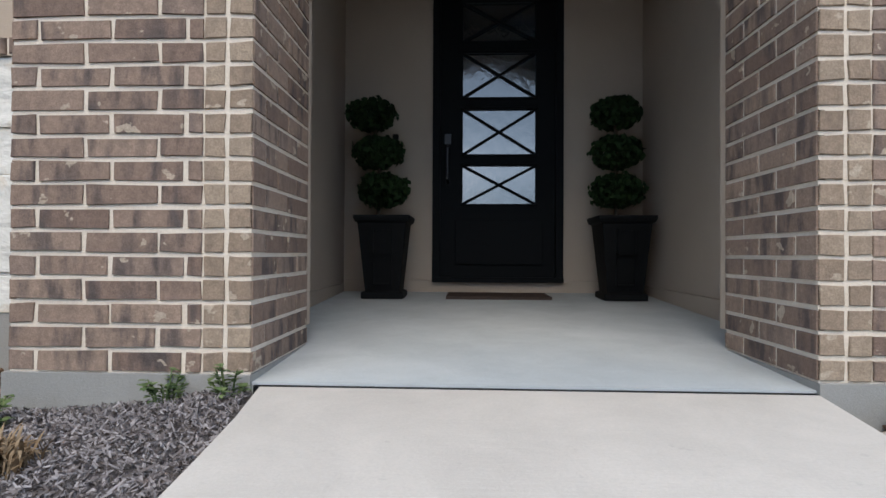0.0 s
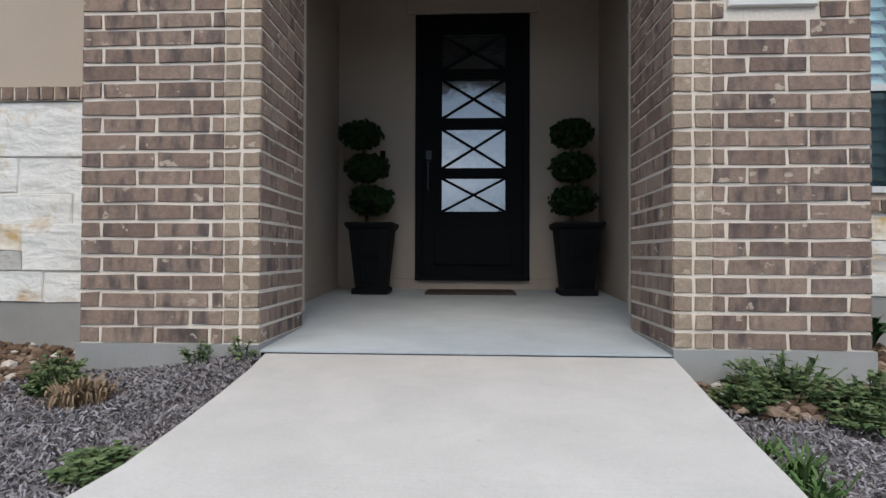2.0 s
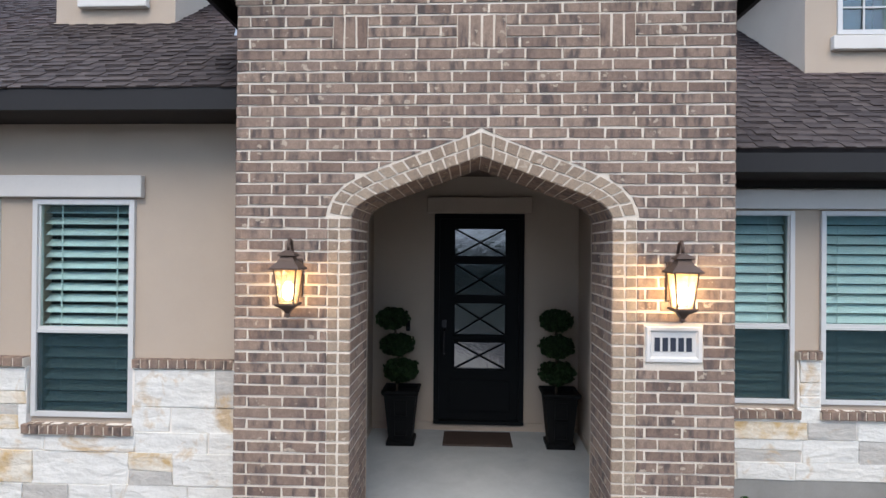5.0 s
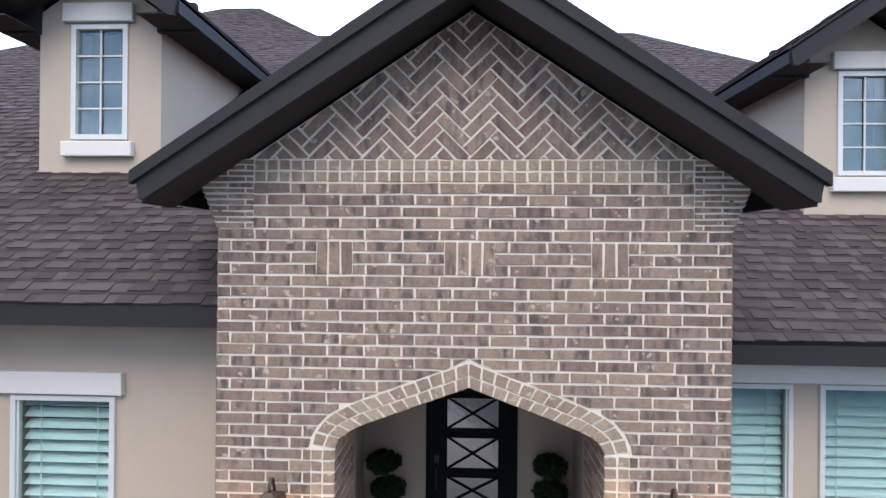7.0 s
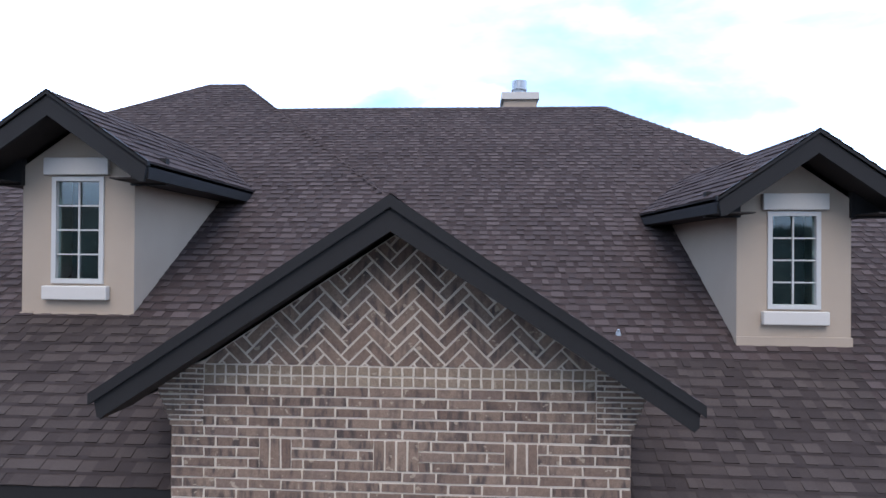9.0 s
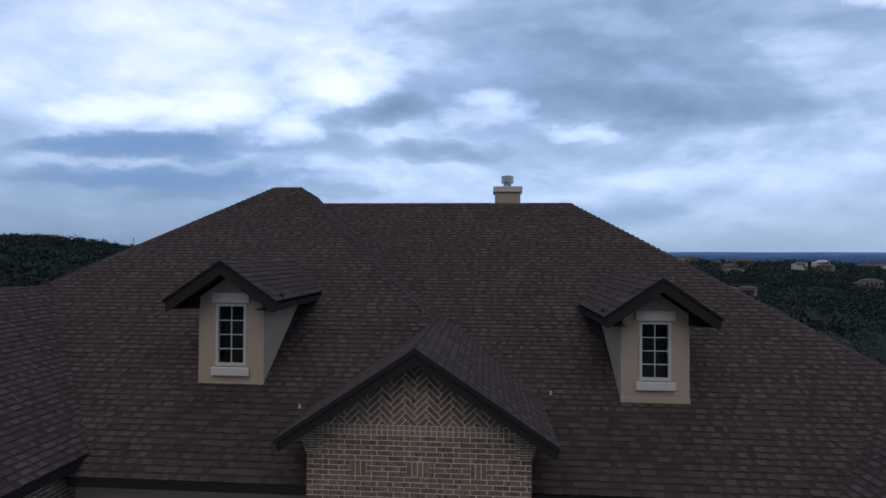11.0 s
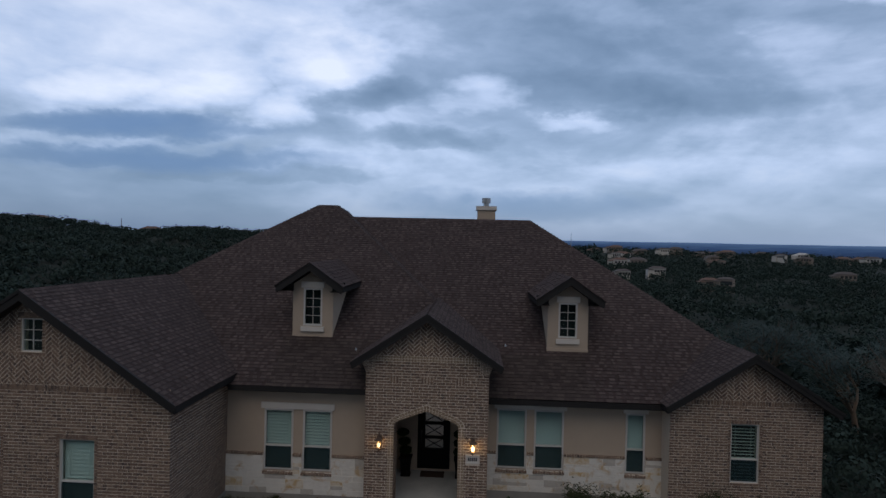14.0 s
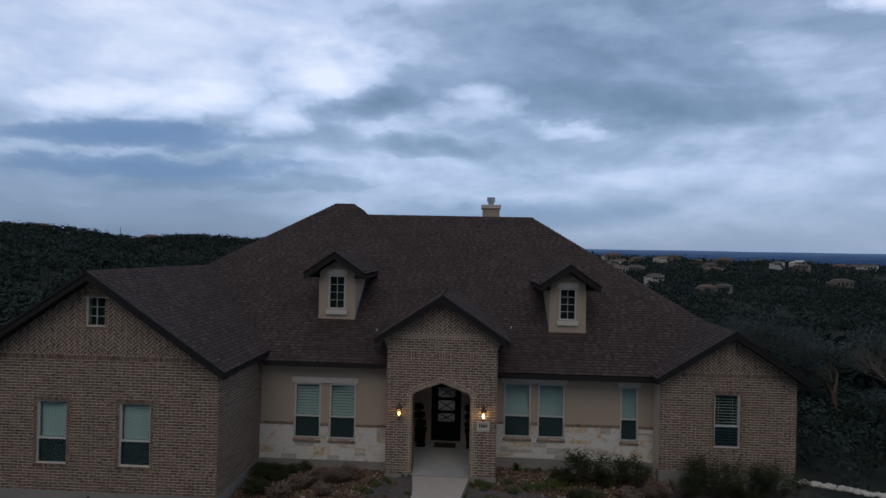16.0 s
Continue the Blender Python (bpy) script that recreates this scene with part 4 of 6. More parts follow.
# ---- roofs ----
def roof_plane(name, label, height, corners, shingled=True, exposure=0.131, seed=1, thick=0.09, single=None):
    """A roof slope: height(x, y) gives the plane, corners its outline in plan. Courses of uneven tabs lie on a deck."""
    pts = [Vector((x, y, height(x, y))) for x, y in corners]
    nrm = (pts[1] - pts[0]).cross(pts[2] - pts[0]).normalized()
    if nrm.z < 0:
        nrm = -nrm
    u = Vector((nrm.y, -nrm.x, 0)).normalized()
    v = nrm.cross(u)
    if v.z < 0:
        u, v = -u, -v
    o = pts[0]
    to3 = lambda a, b, d: tuple(o + u * a + v * b + nrm * d)
    poly = [((p - o).dot(u), (p - o).dot(v)) for p in pts]
    roof = tagged(part(name, Shape().slab(poly, to3, -thick, -0.006), DECK), label, "roof", kind="structure")
    if shingled:
        rng = random.Random(seed)
        s, raised, strip = Shape(), Shape(), Shape()
        v0, v1 = min(p[1] for p in poly), max(p[1] for p in poly)
        b = v0 - 0.01
        while b < v1:
            e = min(b + exposure * 1.25, v1 + 0.02)
            hits = []
            mid = min(max(b + exposure * 0.5, v0 + 0.001), v1 - 0.001)
            for p, q in zip(poly, poly[1:] + poly[:1]):
                if (p[1] - mid) * (q[1] - mid) < 0:
                    hits.append(p[0] + (q[0] - p[0]) * (mid - p[1]) / (q[1] - p[1]))
            if len(hits) >= 2:
                a, end = min(hits) - 0.012, max(hits) + 0.012
                a -= rng.uniform(0, 0.3)
                up = False
                first = min(hits) - 0.012
                x = first
                # Darker strip below the next butt: granule band, deepening the shadow line in colour.
                while x < end and b + exposure * 1.05 < v1:
                    x1 = min(x + rng.uniform(0.25, 0.6), end)
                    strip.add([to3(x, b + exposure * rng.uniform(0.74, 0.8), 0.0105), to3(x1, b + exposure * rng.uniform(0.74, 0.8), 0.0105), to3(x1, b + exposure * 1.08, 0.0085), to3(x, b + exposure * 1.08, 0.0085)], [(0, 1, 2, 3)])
                    x = x1
                while a < end:
                    up = not up
                    w0 = rng.uniform(0.07, 0.21) if up else rng.uniform(0.06, 0.17)
                    p, q = max(a, first), min(a + w0, end)
                    if q - p > 0.01:
                        t0 = rng.uniform(0.015, 0.020) if up else rng.uniform(0.008, 0.010)
                        lo = b + rng.uniform(-0.006, 0.006)
                        quad = [to3(p, lo, 0), to3(q, lo, 0), to3(p, lo, t0), to3(q, lo, t0), to3(p, e, 0.002), to3(q, e, 0.002)]
                        if single and single[0] < quad[0][0] < single[1] and single[2] < quad[0][1] < single[3]:
                            part("shingle", Shape().add(quad, [(0, 1, 3, 2), (2, 3, 5, 4), (0, 2, 4), (1, 5, 3)]), SHINGLE, roof)
                        else:
                            (s if not up else raised).add(quad, [(0, 1, 3, 2), (2, 3, 5, 4), (0, 2, 4), (1, 5, 3)])
                    a += w0
            b += exposure
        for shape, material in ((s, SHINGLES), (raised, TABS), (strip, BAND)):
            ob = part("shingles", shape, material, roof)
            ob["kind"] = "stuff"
    return roof


def caps(roof, a, b, seed=1, half=0.1, pitch=0.62):
    """Ridge or hip cap shingles bent over an edge from a to b."""
    rng = random.Random(seed)
    a, b = Vector(a), Vector(b)
    d = (b - a).normalized()
    r = d.cross(Vector((0, 0, 1))).normalized()
    n = int((b - a).length / 0.15)
    s = Shape()
    for k in range(n):
        p = a + d * (k * 0.15)
        q = p + d * 0.2
        h = half + rng.uniform(-0.008, 0.008)
        lift, low = Vector((0, 0, 0.022)), Vector((0, 0, 0.012))
        drop = Vector((0, 0, -h * pitch))
        s.add([p - r * h + drop + lift, p + lift, p + r * h + drop + lift, q - r * h + drop + low, q + low, q + r * h + drop + low], [(0, 3, 4, 1), (1, 4, 5, 2)])
    ob = part("ridge_caps", s, TABS, roof)
    ob["kind"] = "stuff"


PL = lambda x, y: 3.26 + 0.6857 * y
PLR = lambda x, y: 5.428 - 0.7594 * x
PR = lambda x, y: 2.445 + 0.6963 * y
EAVE_L, EAVE_R = 0.11, 0.85
roof_l = roof_plane("roof_main_left", "dark brown shingle roof, left front slope", PL, [(-13.4, EAVE_L), (1.6, EAVE_L), (1.6, 1.39), (-4.58, 8.234), (-5.39, 8.234)], seed=41, single=(-4.6, -1.7, 0.0, 1.62))
roof_plane("roof_hip", "dark brown shingle hip slope", PLR, [(-4.58, 8.234), (1.6, 1.39), (1.6, 2.35), (-4.0, 8.55), (-4.3, 9.0)], seed=42)
roof_r = roof_plane("roof_main_right", "dark brown shingle roof, right front slope", PR, [(0.2, EAVE_R), (11.18, EAVE_R), (3.5, 8.63), (-4.1, 8.63), (0.2, 3.9)], seed=43, single=(1.6, 4.6, 0.0, 2.2))
roof_plane("roof_right_hip", "dark brown shingle hip slope", lambda x, y: PR(0, 8.63) - 0.7054 * (x - 3.5), [(3.5, 8.63), (11.18, EAVE_R), (11.18, 16.2)], False)
roof_plane("roof_left_hip", "dark brown shingle hip slope", lambda x, y: PL(0, 8.234) + 0.6857 * (x + 5.39), [(-5.39, 8.234), (-13.4, EAVE_L), (-13.4, 16.3)], False)
roof_plane("roof_back_right", "dark brown shingle rear slope", lambda x, y: PR(0, 8.63) - 0.6963 * (y - 8.63), [(-4.1, 8.63), (3.5, 8.63), (11.3, 16.3), (-4.1, 16.3)], False)
roof_plane("roof_back_left", "dark brown shingle rear slope", lambda x, y: PL(0, 8.234) - 0.6857 * (y - 8.234), [(-5.39, 8.234), (-4.58, 8.234), (-4.0, 16.3), (-13.4, 16.3)], False)
caps(roof_l, (-5.39, 8.234, PL(0, 8.234)), (-4.58, 8.234, PL(0, 8.234)))
caps(roof_l, (1.0, 2.1, PL(0, 2.1)), (-4.58, 8.234, PL(0, 8.234)), 3)
caps(roof_l, (-9.3, 4.32, PL(0, 4.32)), (-5.39, 8.234, PL(0, 8.234)), 2)
caps(roof_r, (-4.0, 8.63, PR(0, 8.63)), (3.5, 8.63, PR(0, 8.63)), 4)
caps(roof_r, (11.18, EAVE_R, PR(0, EAVE_R)), (3.5, 8.63, PR(0, 8.63)), 5)


def gable_roof(name, label, ridge_x, ridge_z, slope, half, y0, y_ridge, y_eave, seed, depth=0.24, wall_y=None, ends=True):
    """A gable roof that runs back into another: two slopes, rake boards, eave boards and soffits."""
    zt = ridge_z
    res = []
    for sgn in (-1, 1):
        h = lambda x, y: zt - slope * abs(x - ridge_x)
        e = ridge_x + sgn * half
        res.append(roof_plane(name, label, h, [(ridge_x, y0), (e, y0), (e, y_eave), (ridge_x, y_ridge)], seed=seed + sgn, thick=0.05))
    caps(res[0], (ridge_x, y0, zt), (ridge_x, y_ridge - 1.1, zt), seed, 0.13, slope + 0.1)
    for sgn, roof in ((-1, res[0]), (1, res[1])):
        e = half
        f = lambda a: zt - slope * a
        to3 = lambda u, v, d: (ridge_x + sgn * u, y0 - d, v)
        s = Shape().slab([(0, f(0) - 0.01), (e, f(e) - 0.01), (e - 0.03, f(e) - depth * 0.75), (e - 0.06, f(e) - depth * 0.75), (0, f(0) - depth * 1.05)], to3, -0.04, 0.0)
        part("rake_board", s, FASCIA, roof)
        s = Shape().slab([(0, f(0) + 0.012), (e + 0.02, f(e) + 0.0), (e + 0.02, f(e) - 0.078), (0, f(0) - 0.073)], to3, -0.03, 0.025)
        part("rake_trim", s, FASCIA, roof)
        s = Shape()
        s.box(min(sgn * (e - 0.035), sgn * e), max(sgn * (e - 0.035), sgn * e), y0 + 0.04, y_eave, f(e) - depth * 0.75, f(e) - 0.02, Matrix.Translation((ridge_x, 0, 0)))
        part("eave_board", s, FASCIA, roof)
        wy = wall_y if wall_y is not None else y0 + 0.35
        low = lambda u: f(u) - depth + 0.03
        s = Shape()
        s.add([(ridge_x, y0 + 0.03, low(0)), (ridge_x + sgn * (e - 0.03), y0 + 0.03, low(e)), (ridge_x + sgn * (e - 0.03), wy + 0.02, low(e)), (ridge_x, wy + 0.02, low(0)),
               (ridge_x, y0 + 0.03, low(0) + 0.02), (ridge_x + sgn * (e - 0.03), y0 + 0.03, low(e) + 0.02), (ridge_x + sgn * (e - 0.03), wy + 0.02, low(e) + 0.02), (ridge_x, wy + 0.02, low(0) + 0.02)],
              [(0, 1, 2, 3), (7, 6, 5, 4), (0, 4, 5, 1), (1, 5, 6, 2), (2, 6, 7, 3), (3, 7, 4, 0)])
        part("soffit", s, SOFFIT, roof)
    return res


gable_roof("roof_entry", "dark brown shingle gable over the entry", 0.0, 5.53, RAKE, 2.03, -0.385, 4.7, 2.2, 51, 0.222, 0.0)
gable_roof("roof_wing_left", "dark brown shingle gable over the left wing", LW_RIDGE, LW_TOP, LW_SLOPE, 3.75, WING_L - 0.4, 4.4, 0.8, 55, 0.24, WING_L)
gable_roof("roof_wing_right", "dark brown shingle gable over the right wing", RW_RIDGE, RW_TOP, RW_SLOPE, 2.33, WING_R - 0.42, 3.1, 1.0, 59, 0.22, WING_R)


def eave(x0, x1, y, z, wall_y, roof):
    part("fascia", Shape().box(x0, x1, y, y + 0.04, z - 0.16, z - 0.005), FASCIA, roof)
    part("soffit", Shape().box(x0, x1, y + 0.04, wall_y, z - 0.16, z - 0.14), SOFFIT, roof)


eave(-5.6, -HALF, EAVE_L, PL(0, EAVE_L), WALL_L, roof_l)
eave(HALF, 6.7, EAVE_R, PR(0, EAVE_R) - 0.035, WALL_R, roof_r)
# Added dark strip: carries the soffit's darkness down the wall to the lintels.
part("frieze", Shape().box(HALF, 6.78, WALL_R - 0.02, WALL_R, 2.775, 2.856), SOFFIT, roof_r)


# ---- windows ----
COUNT = {"window": 0}


def window(x0, x1, z0, z1, y, label, lites=False, blind=True, deep=0.03, tilt=63.0):
    """A white vinyl sash window: frame, meeting rail, panes, blind behind, screen before the lower sash."""
    COUNT["window"] += 1
    win = thing("window_%d" % COUNT["window"], label, "window", kind="structure", place=((x0 + x1) / 2, y, z0))
    w, h = (x1 - x0) / 2, z1 - z0
    y0, y1 = deep - 0.03, deep + 0.05
    t = 0.03 if deep > 0.05 else 0.042
    s = Shape()
    s.box(-w, -w + t, y0, y1, 0, h).box(w - t, w, y0, y1, 0, h).box(-w + t, w - t, y0, y1, 0, t).box(-w + t, w - t, y0, y1, h - t, h)
    frame_part = part("window_frame", s, VINYL, win, bevel=0.004)
    if lites:
        part("glazing_bar", Shape().box(-0.008, 0.008, y0 + 0.018, y0 + 0.038, t, h - t), VINYL, frame_part)
        n = 3
        for k in range(1, n):
            z = t + (h - 2 * t) * k / n
            part("glazing_bar", Shape().box(-w + t, w - t, y0 + 0.016, y0 + 0.036, z - 0.008, z + 0.008), VINYL, frame_part)
        part("pane", Shape().box(-w + t, w - t, y0 + 0.04, y0 + 0.045, t, h - t), GLASS, frame_part).visible_shadow = False
        part("dark_room", Shape().box(-w, w, y0 + 0.2, y0 + 0.22, 0, h), ROOM_SHADE, win)
        return win
    mid = h * 0.40
    up = Shape().box(-w + t, w - t, y0 + 0.02, y1 - 0.006, mid, mid + 0.025)
    up.box(-w + t, -w + t + 0.014, y0 + 0.02, y1 - 0.02, mid + 0.025, h - t).box(w - t - 0.014, w - t, y0 + 0.02, y1 - 0.02, mid + 0.025, h - t)
    upper = part("upper_sash", up, VINYL, win)
    low = Shape().box(-w + t, w - t, y0 + 0.006, y1 - 0.006, mid - 0.025, mid - 0.001)
    low.box(-w + t, -w + t + 0.014, y0 + 0.024, y1 - 0.02, t, mid - 0.025).box(w - t - 0.014, w - t, y0 + 0.024, y1 - 0.02, t, mid - 0.025)
    lower = part("lower_sash", low, VINYL, win)
    part("pane", Shape().box(-w + t, w - t, y0 + 0.03, y0 + 0.035, mid + 0.025, h - t), GLASS, upper).visible_shadow = False
    part("pane", Shape().box(-w + t, w - t, y0 + 0.05, y0 + 0.055, t, mid - 0.025), GLASS, lower).visible_shadow = False
    part("screen", Shape().box(-w + t, w - t, y0 + 0.02, y0 + 0.022, t, mid - 0.025), SCREEN_SHEER, lower, "dark insect screen")
    if blind:
        s = Shape()
        z = t
        while z < h - t:
            s.box(-w + t, w - t, -0.045, 0.045, -0.0025, 0.0025, Matrix.Translation((0, y0 + 0.13, z)) @ Matrix.Rotation(radians(tilt), 4, "X"))
            z += 0.09
        for x in (-w * 0.55, w * 0.55):
            s.box(x - 0.004, x + 0.004, y0 + 0.088, y0 + 0.092, t, h - t)
        part("blind", s, BLIND, win, "white slatted blind")
    # Flat sheet coloured near-black in place of an unlit room.
    part("dark_room", Shape().box(-w, w, y0 + 0.22, y0 + 0.24, 0, h), ROOM_SHADE, win)
    return win


n = surface("sheer_screen", 0.8, 0, 0.1)
n.bsdf.inputs["Alpha"].default_value = 0.5
SCREEN_SHEER = finish(n, (0.020, 0.044, 0.052))
for a, b in LEFT_WINDOWS + RIGHT_WINDOWS:
    y = WALL_L if a < 0 else WALL_R
    window(a, b, WIN0, WIN1, y, "white sash window with lowered slatted blind", deep=0.0, tilt=38.0 if a < 0 else 60.0)


def lintel(x0, x1, y, wall):
    part("lintel", Shape().box(x0, x1, y - 0.06, y, WIN1 + 0.015, WIN1 + 0.19), TRIM, wall, "white painted lintel board", bevel=0.008)


lintel(-4.79, -2.665, WALL_L, wall_l)
lintel(1.91, 4.03, WALL_R, wall_r)
lintel(5.66, 6.38, WALL_R, wall_r)
for a, b, c, d in LW_WIN:
    window(a, b, c, d, WING_L, "white sash window in the brick wing", deep=0.06)
for a, b, c, d in RW_WIN:
    window(a, b, c, d, WING_R, "white sash window with half-open blind in the brick wing", deep=0.06, tilt=-6.0)
for a, b, c, d in LW_VENT:
    window(a, b, c, d, WING_L, "small four-light gable window", True, False, deep=0.06)


# ---- dormers ----
def dormer(x, y, z, top, back, w1):
    """A stucco dormer with a gable roof, a lintel, a sill and a tall window."""
    d = thing("dormer", "tan stucco roof dormer with dark gable roof", "dormer", "roof dormers", place=(x, y, z))
    w, h = 0.625, 1.32
    wx, w0 = 0.29, 0.335
    rise = 0.69

    def tops(u):
        return top - z - 0.26 - rise * abs(u)
    s = Shape()
    to3 = lambda u, v, e: (u, -e, v)
    for a, b in ((-w, -wx), (wx, w)):
        s.slab([(a, 0), (b, 0), (b, tops(b)), (a, tops(a))], to3, -0.15, 0.0)
    s.slab([(-wx, 0), (wx, 0), (wx, w0), (-wx, w0)], to3, -0.15, 0.0)
    s.slab([(-wx, w1), (wx, w1), (wx, tops(wx)), (0, tops(0)), (-wx, tops(wx))], to3, -0.15, 0.0)
    part("front_wall", s, STUCCO, d, "tan stucco")
    for sgn in (-1, 1):
        part("side_wall", cells(Shape(), side(sgn * (w - 0.12), sgn), 0.15, back, -0.3, tops(w), [], 0.0, 0.12), STUCCO, d, "tan stucco")
    part("base_flashing", Shape().box(-w - 0.01, w + 0.01, -0.02, 0.06, -0.12, 0.02), STUCCO, d)
    part("lintel", Shape().box(-0.36, 0.36, -0.06, 0.0, w1 + 0.015, w1 + 0.2), TRIM, d, "white lintel board", bevel=0.01)
    part("sill", Shape().box(-0.36, 0.36, -0.07, 0.0, 0.16, 0.31), TRIM, d, "white sill board", bevel=0.01)
    half, y0 = 1.03, -0.47
    zt = top - z
    f = lambda a: zt - rise * a
    for sgn in (-1, 1):
        e = half
        to = lambda u, v, q: (sgn * u, y0 - q, v)
        s = Shape().slab([(0, f(0) - 0.01), (e, f(e) - 0.01), (e - 0.03, f(e) - 0.2), (e - 0.08, f(e) - 0.2), (0, f(0) - 0.25)], to, -0.035, 0.0)
        part("rake_board", s, FASCIA, d)
        part("rake_trim", Shape().slab([(0, f(0) + 0.012), (e + 0.02, f(e)), (e + 0.02, f(e) - 0.045), (0, f(0) - 0.04)], to, -0.03, 0.02), FASCIA, d)
        a, b = sorted((sgn * (e - 0.03), sgn * e))
        part("eave_board", Shape().box(a, b, y0 + 0.035, 2.3, f(e) - 0.17, f(e) - 0.015), FASCIA, d)
        a, b = sorted((sgn * (w + 0.002), sgn * (e - 0.03)))
        part("soffit", Shape().box(a, b, y0 + 0.035, 2.3, f(e) - 0.17, f(e) - 0.155), SOFFIT, d)
        a, b = sorted((sgn * (w - 0.02), sgn * (e - 0.04)))
        part("eave_return", Shape().box(a, b, -0.05, 0.02, f(e) - 0.19, f(e) + 0.1), FASCIA, d)
        s = Shape()
        s.add([(0, y0 + 0.03, f(0) - 0.2), (sgn * e, y0 + 0.03, f(e) - 0.17), (sgn * e, 0.02, f(e) - 0.17), (0, 0.02, f(0) - 0.2)], [(0, 1, 2, 3)])
        part("rake_soffit", s, SOFFIT, d)
        s = Shape()
        rng = random.Random(7 + sgn)
        v = 0.0
        run = math.hypot(e, e * rise)
        cu, cz = e / run, -rise * e / run
        deck = [(sgn * q, yy, f(q) - o) for q in (0, e) for yy in (y0, 3.4 if q == 0 else 2.4) for o in (0.006, 0.05)]
        part("roof_deck", Shape().add(deck, [(0, 2, 6, 4), (1, 5, 7, 3), (0, 4, 5, 1), (4, 6, 7, 5)]), DECK, d)
        while v < run:
            lo, hi = run - v, max(0, run - v - 0.178)
            yy = y0 - 0.02 - rng.uniform(0, 0.2)
            last = 3.5 - 1.0 * (lo / run)
            while yy < last:
                q = yy + rng.uniform(0.13, 0.32)
                t0 = 0.01 + rng.choice((0, 0.007))
                a, b = max(yy, y0 - 0.02), min(q, last)
                if b > a:
                    P = lambda r, y2, o: (sgn * (cu * r + rise * cu * o), y2, zt + cz * r + o)
                    s.add([P(lo, a, -0.004), P(lo, b, -0.004), P(lo, a, t0), P(lo, b, t0), P(hi, a, 0.002), P(hi, b, 0.002)], [(0, 1, 3, 2), (2, 3, 5, 4), (0, 2, 4), (1, 5, 3)])
                yy = q
            v += 0.143
        ob = part("shingles", s, SHINGLES, d)
        ob["kind"] = "stuff"
    win = part("window_frame", Shape().box(-wx, -wx + 0.05, -0.02, 0.06, w0, w1).box(wx - 0.05, wx, -0.02, 0.06, w0, w1).box(-wx + 0.05, wx - 0.05, -0.02, 0.06, w0, w0 + 0.05).box(-wx + 0.05, wx - 0.05, -0.02, 0.06, w1 - 0.05, w1), VINYL, d, "white vinyl frame")
    part("glazing_bar", Shape().box(-0.008, 0.008, 0.005, 0.02, w0, w1), VINYL, win)
    for k in range(1, 4):
        zz = w0 + 0.05 + (w1 - w0 - 0.1) * k / 4
        part("glazing_bar", Shape().box(-wx + 0.05, wx - 0.05, 0.004, 0.019, zz - 0.008, zz + 0.008), VINYL, win)
    part("pane", Shape().box(-wx + 0.05, wx - 0.05, 0.025, 0.03, w0, w1), GLASS, win, "clear glass mirroring the trees").visible_shadow = False
    # Near-black sheet: the dormer's inner shade put into colour.
    part("dark_room", Shape().box(-wx, wx, 0.3, 0.32, w0, w1), ROOM_SHADE, d)
    return d


dormer(-3.705, 1.765, 4.465, 6.755, 2.4, 1.487)
dormer(4.165, 2.435, 4.215, 6.48, 2.4, 1.435)


# ---- chimney ----
ch = thing("chimney", "tan stucco chimney with a steel vent cap", "chimney", place=(1.70, 10.09, 7.46))
part("stack", Shape().box(-0.40, 0.40, -0.4, 0.4, -0.6, 1.46), STUCCO, ch, "tan stucco")
part("cap", Shape().box(-0.46, 0.46, -0.46, 0.46, 1.46, 1.64), TRIM, ch, "white cap slab", bevel=0.01)
part("flue", Shape().tube([(0, 0, 1.64), (0, 0, 1.78)], 0.13, 16), STEEL, ch, "steel flue")
part("vent", Shape().tube([(0, 0, 1.78), (0, 0, 1.80), (0, 0, 1.80), (0, 0, 2.02)], [0.13, 0.13, 0.2, 0.2], 16), STEEL, ch, "round steel vent cap")

# ---- door ----
door = thing("door_1", "black iron front door with four obscure glass lights", "door", kind="structure", place=(0.045, BACK, DZ0))
w, h = 0.52, DZ1 - DZ0
part("door_frame", Shape().box(-w, -w + 0.06, -0.03, 0.1, 0, h).box(w - 0.06, w, -0.03, 0.1, 0, h).box(-w + 0.06, w - 0.06, -0.03, 0.1, h - 0.06, h), IRON, door, bevel=0.004)
GX0, GX1 = -0.28, 0.305
LIGHTS = [(0.609, 0.917), (1.009, 1.372), (1.47, 1.828), (1.924, 2.237)]
s = cells(Shape(), lambda u, v, d: (u, 0.02 - d, v), -w + 0.06, w - 0.06, 0.02, h - 0.06, [(GX0, GX1, a, b) for a, b in LIGHTS], -0.05, 0.0)
leaf = part("leaf", s, IRON, door)
for a, b in LIGHTS:
    part("moulding", Shape().box(GX0 - 0.02, GX1 + 0.02, 0.008, 0.02, a - 0.02, a), IRON, leaf, bevel=0.006)
    part("moulding", Shape().box(GX0 - 0.02, GX1 + 0.02, 0.008, 0.02, b, b + 0.02), IRON, leaf, bevel=0.006)
part("kick_panel", Shape().box(GX0 - 0.06, GX1 + 0.06, 0.0, 0.02, 0.12, 0.48), IRON, leaf, bevel=0.006)
for a, b in LIGHTS:
    part("pane", Shape().box(GX0, GX1, 0.045, 0.05, a, b), DOORGLASS, leaf, "rippled obscure glass")
    for p, q in (((GX0, a), (GX1, b)), ((GX0, b), (GX1, a))):
        part("cross_bar", Shape().tube([(p[0], 0.03, p[1]), (q[0], 0.03, q[1])], 0.011, 6), IRON, leaf)
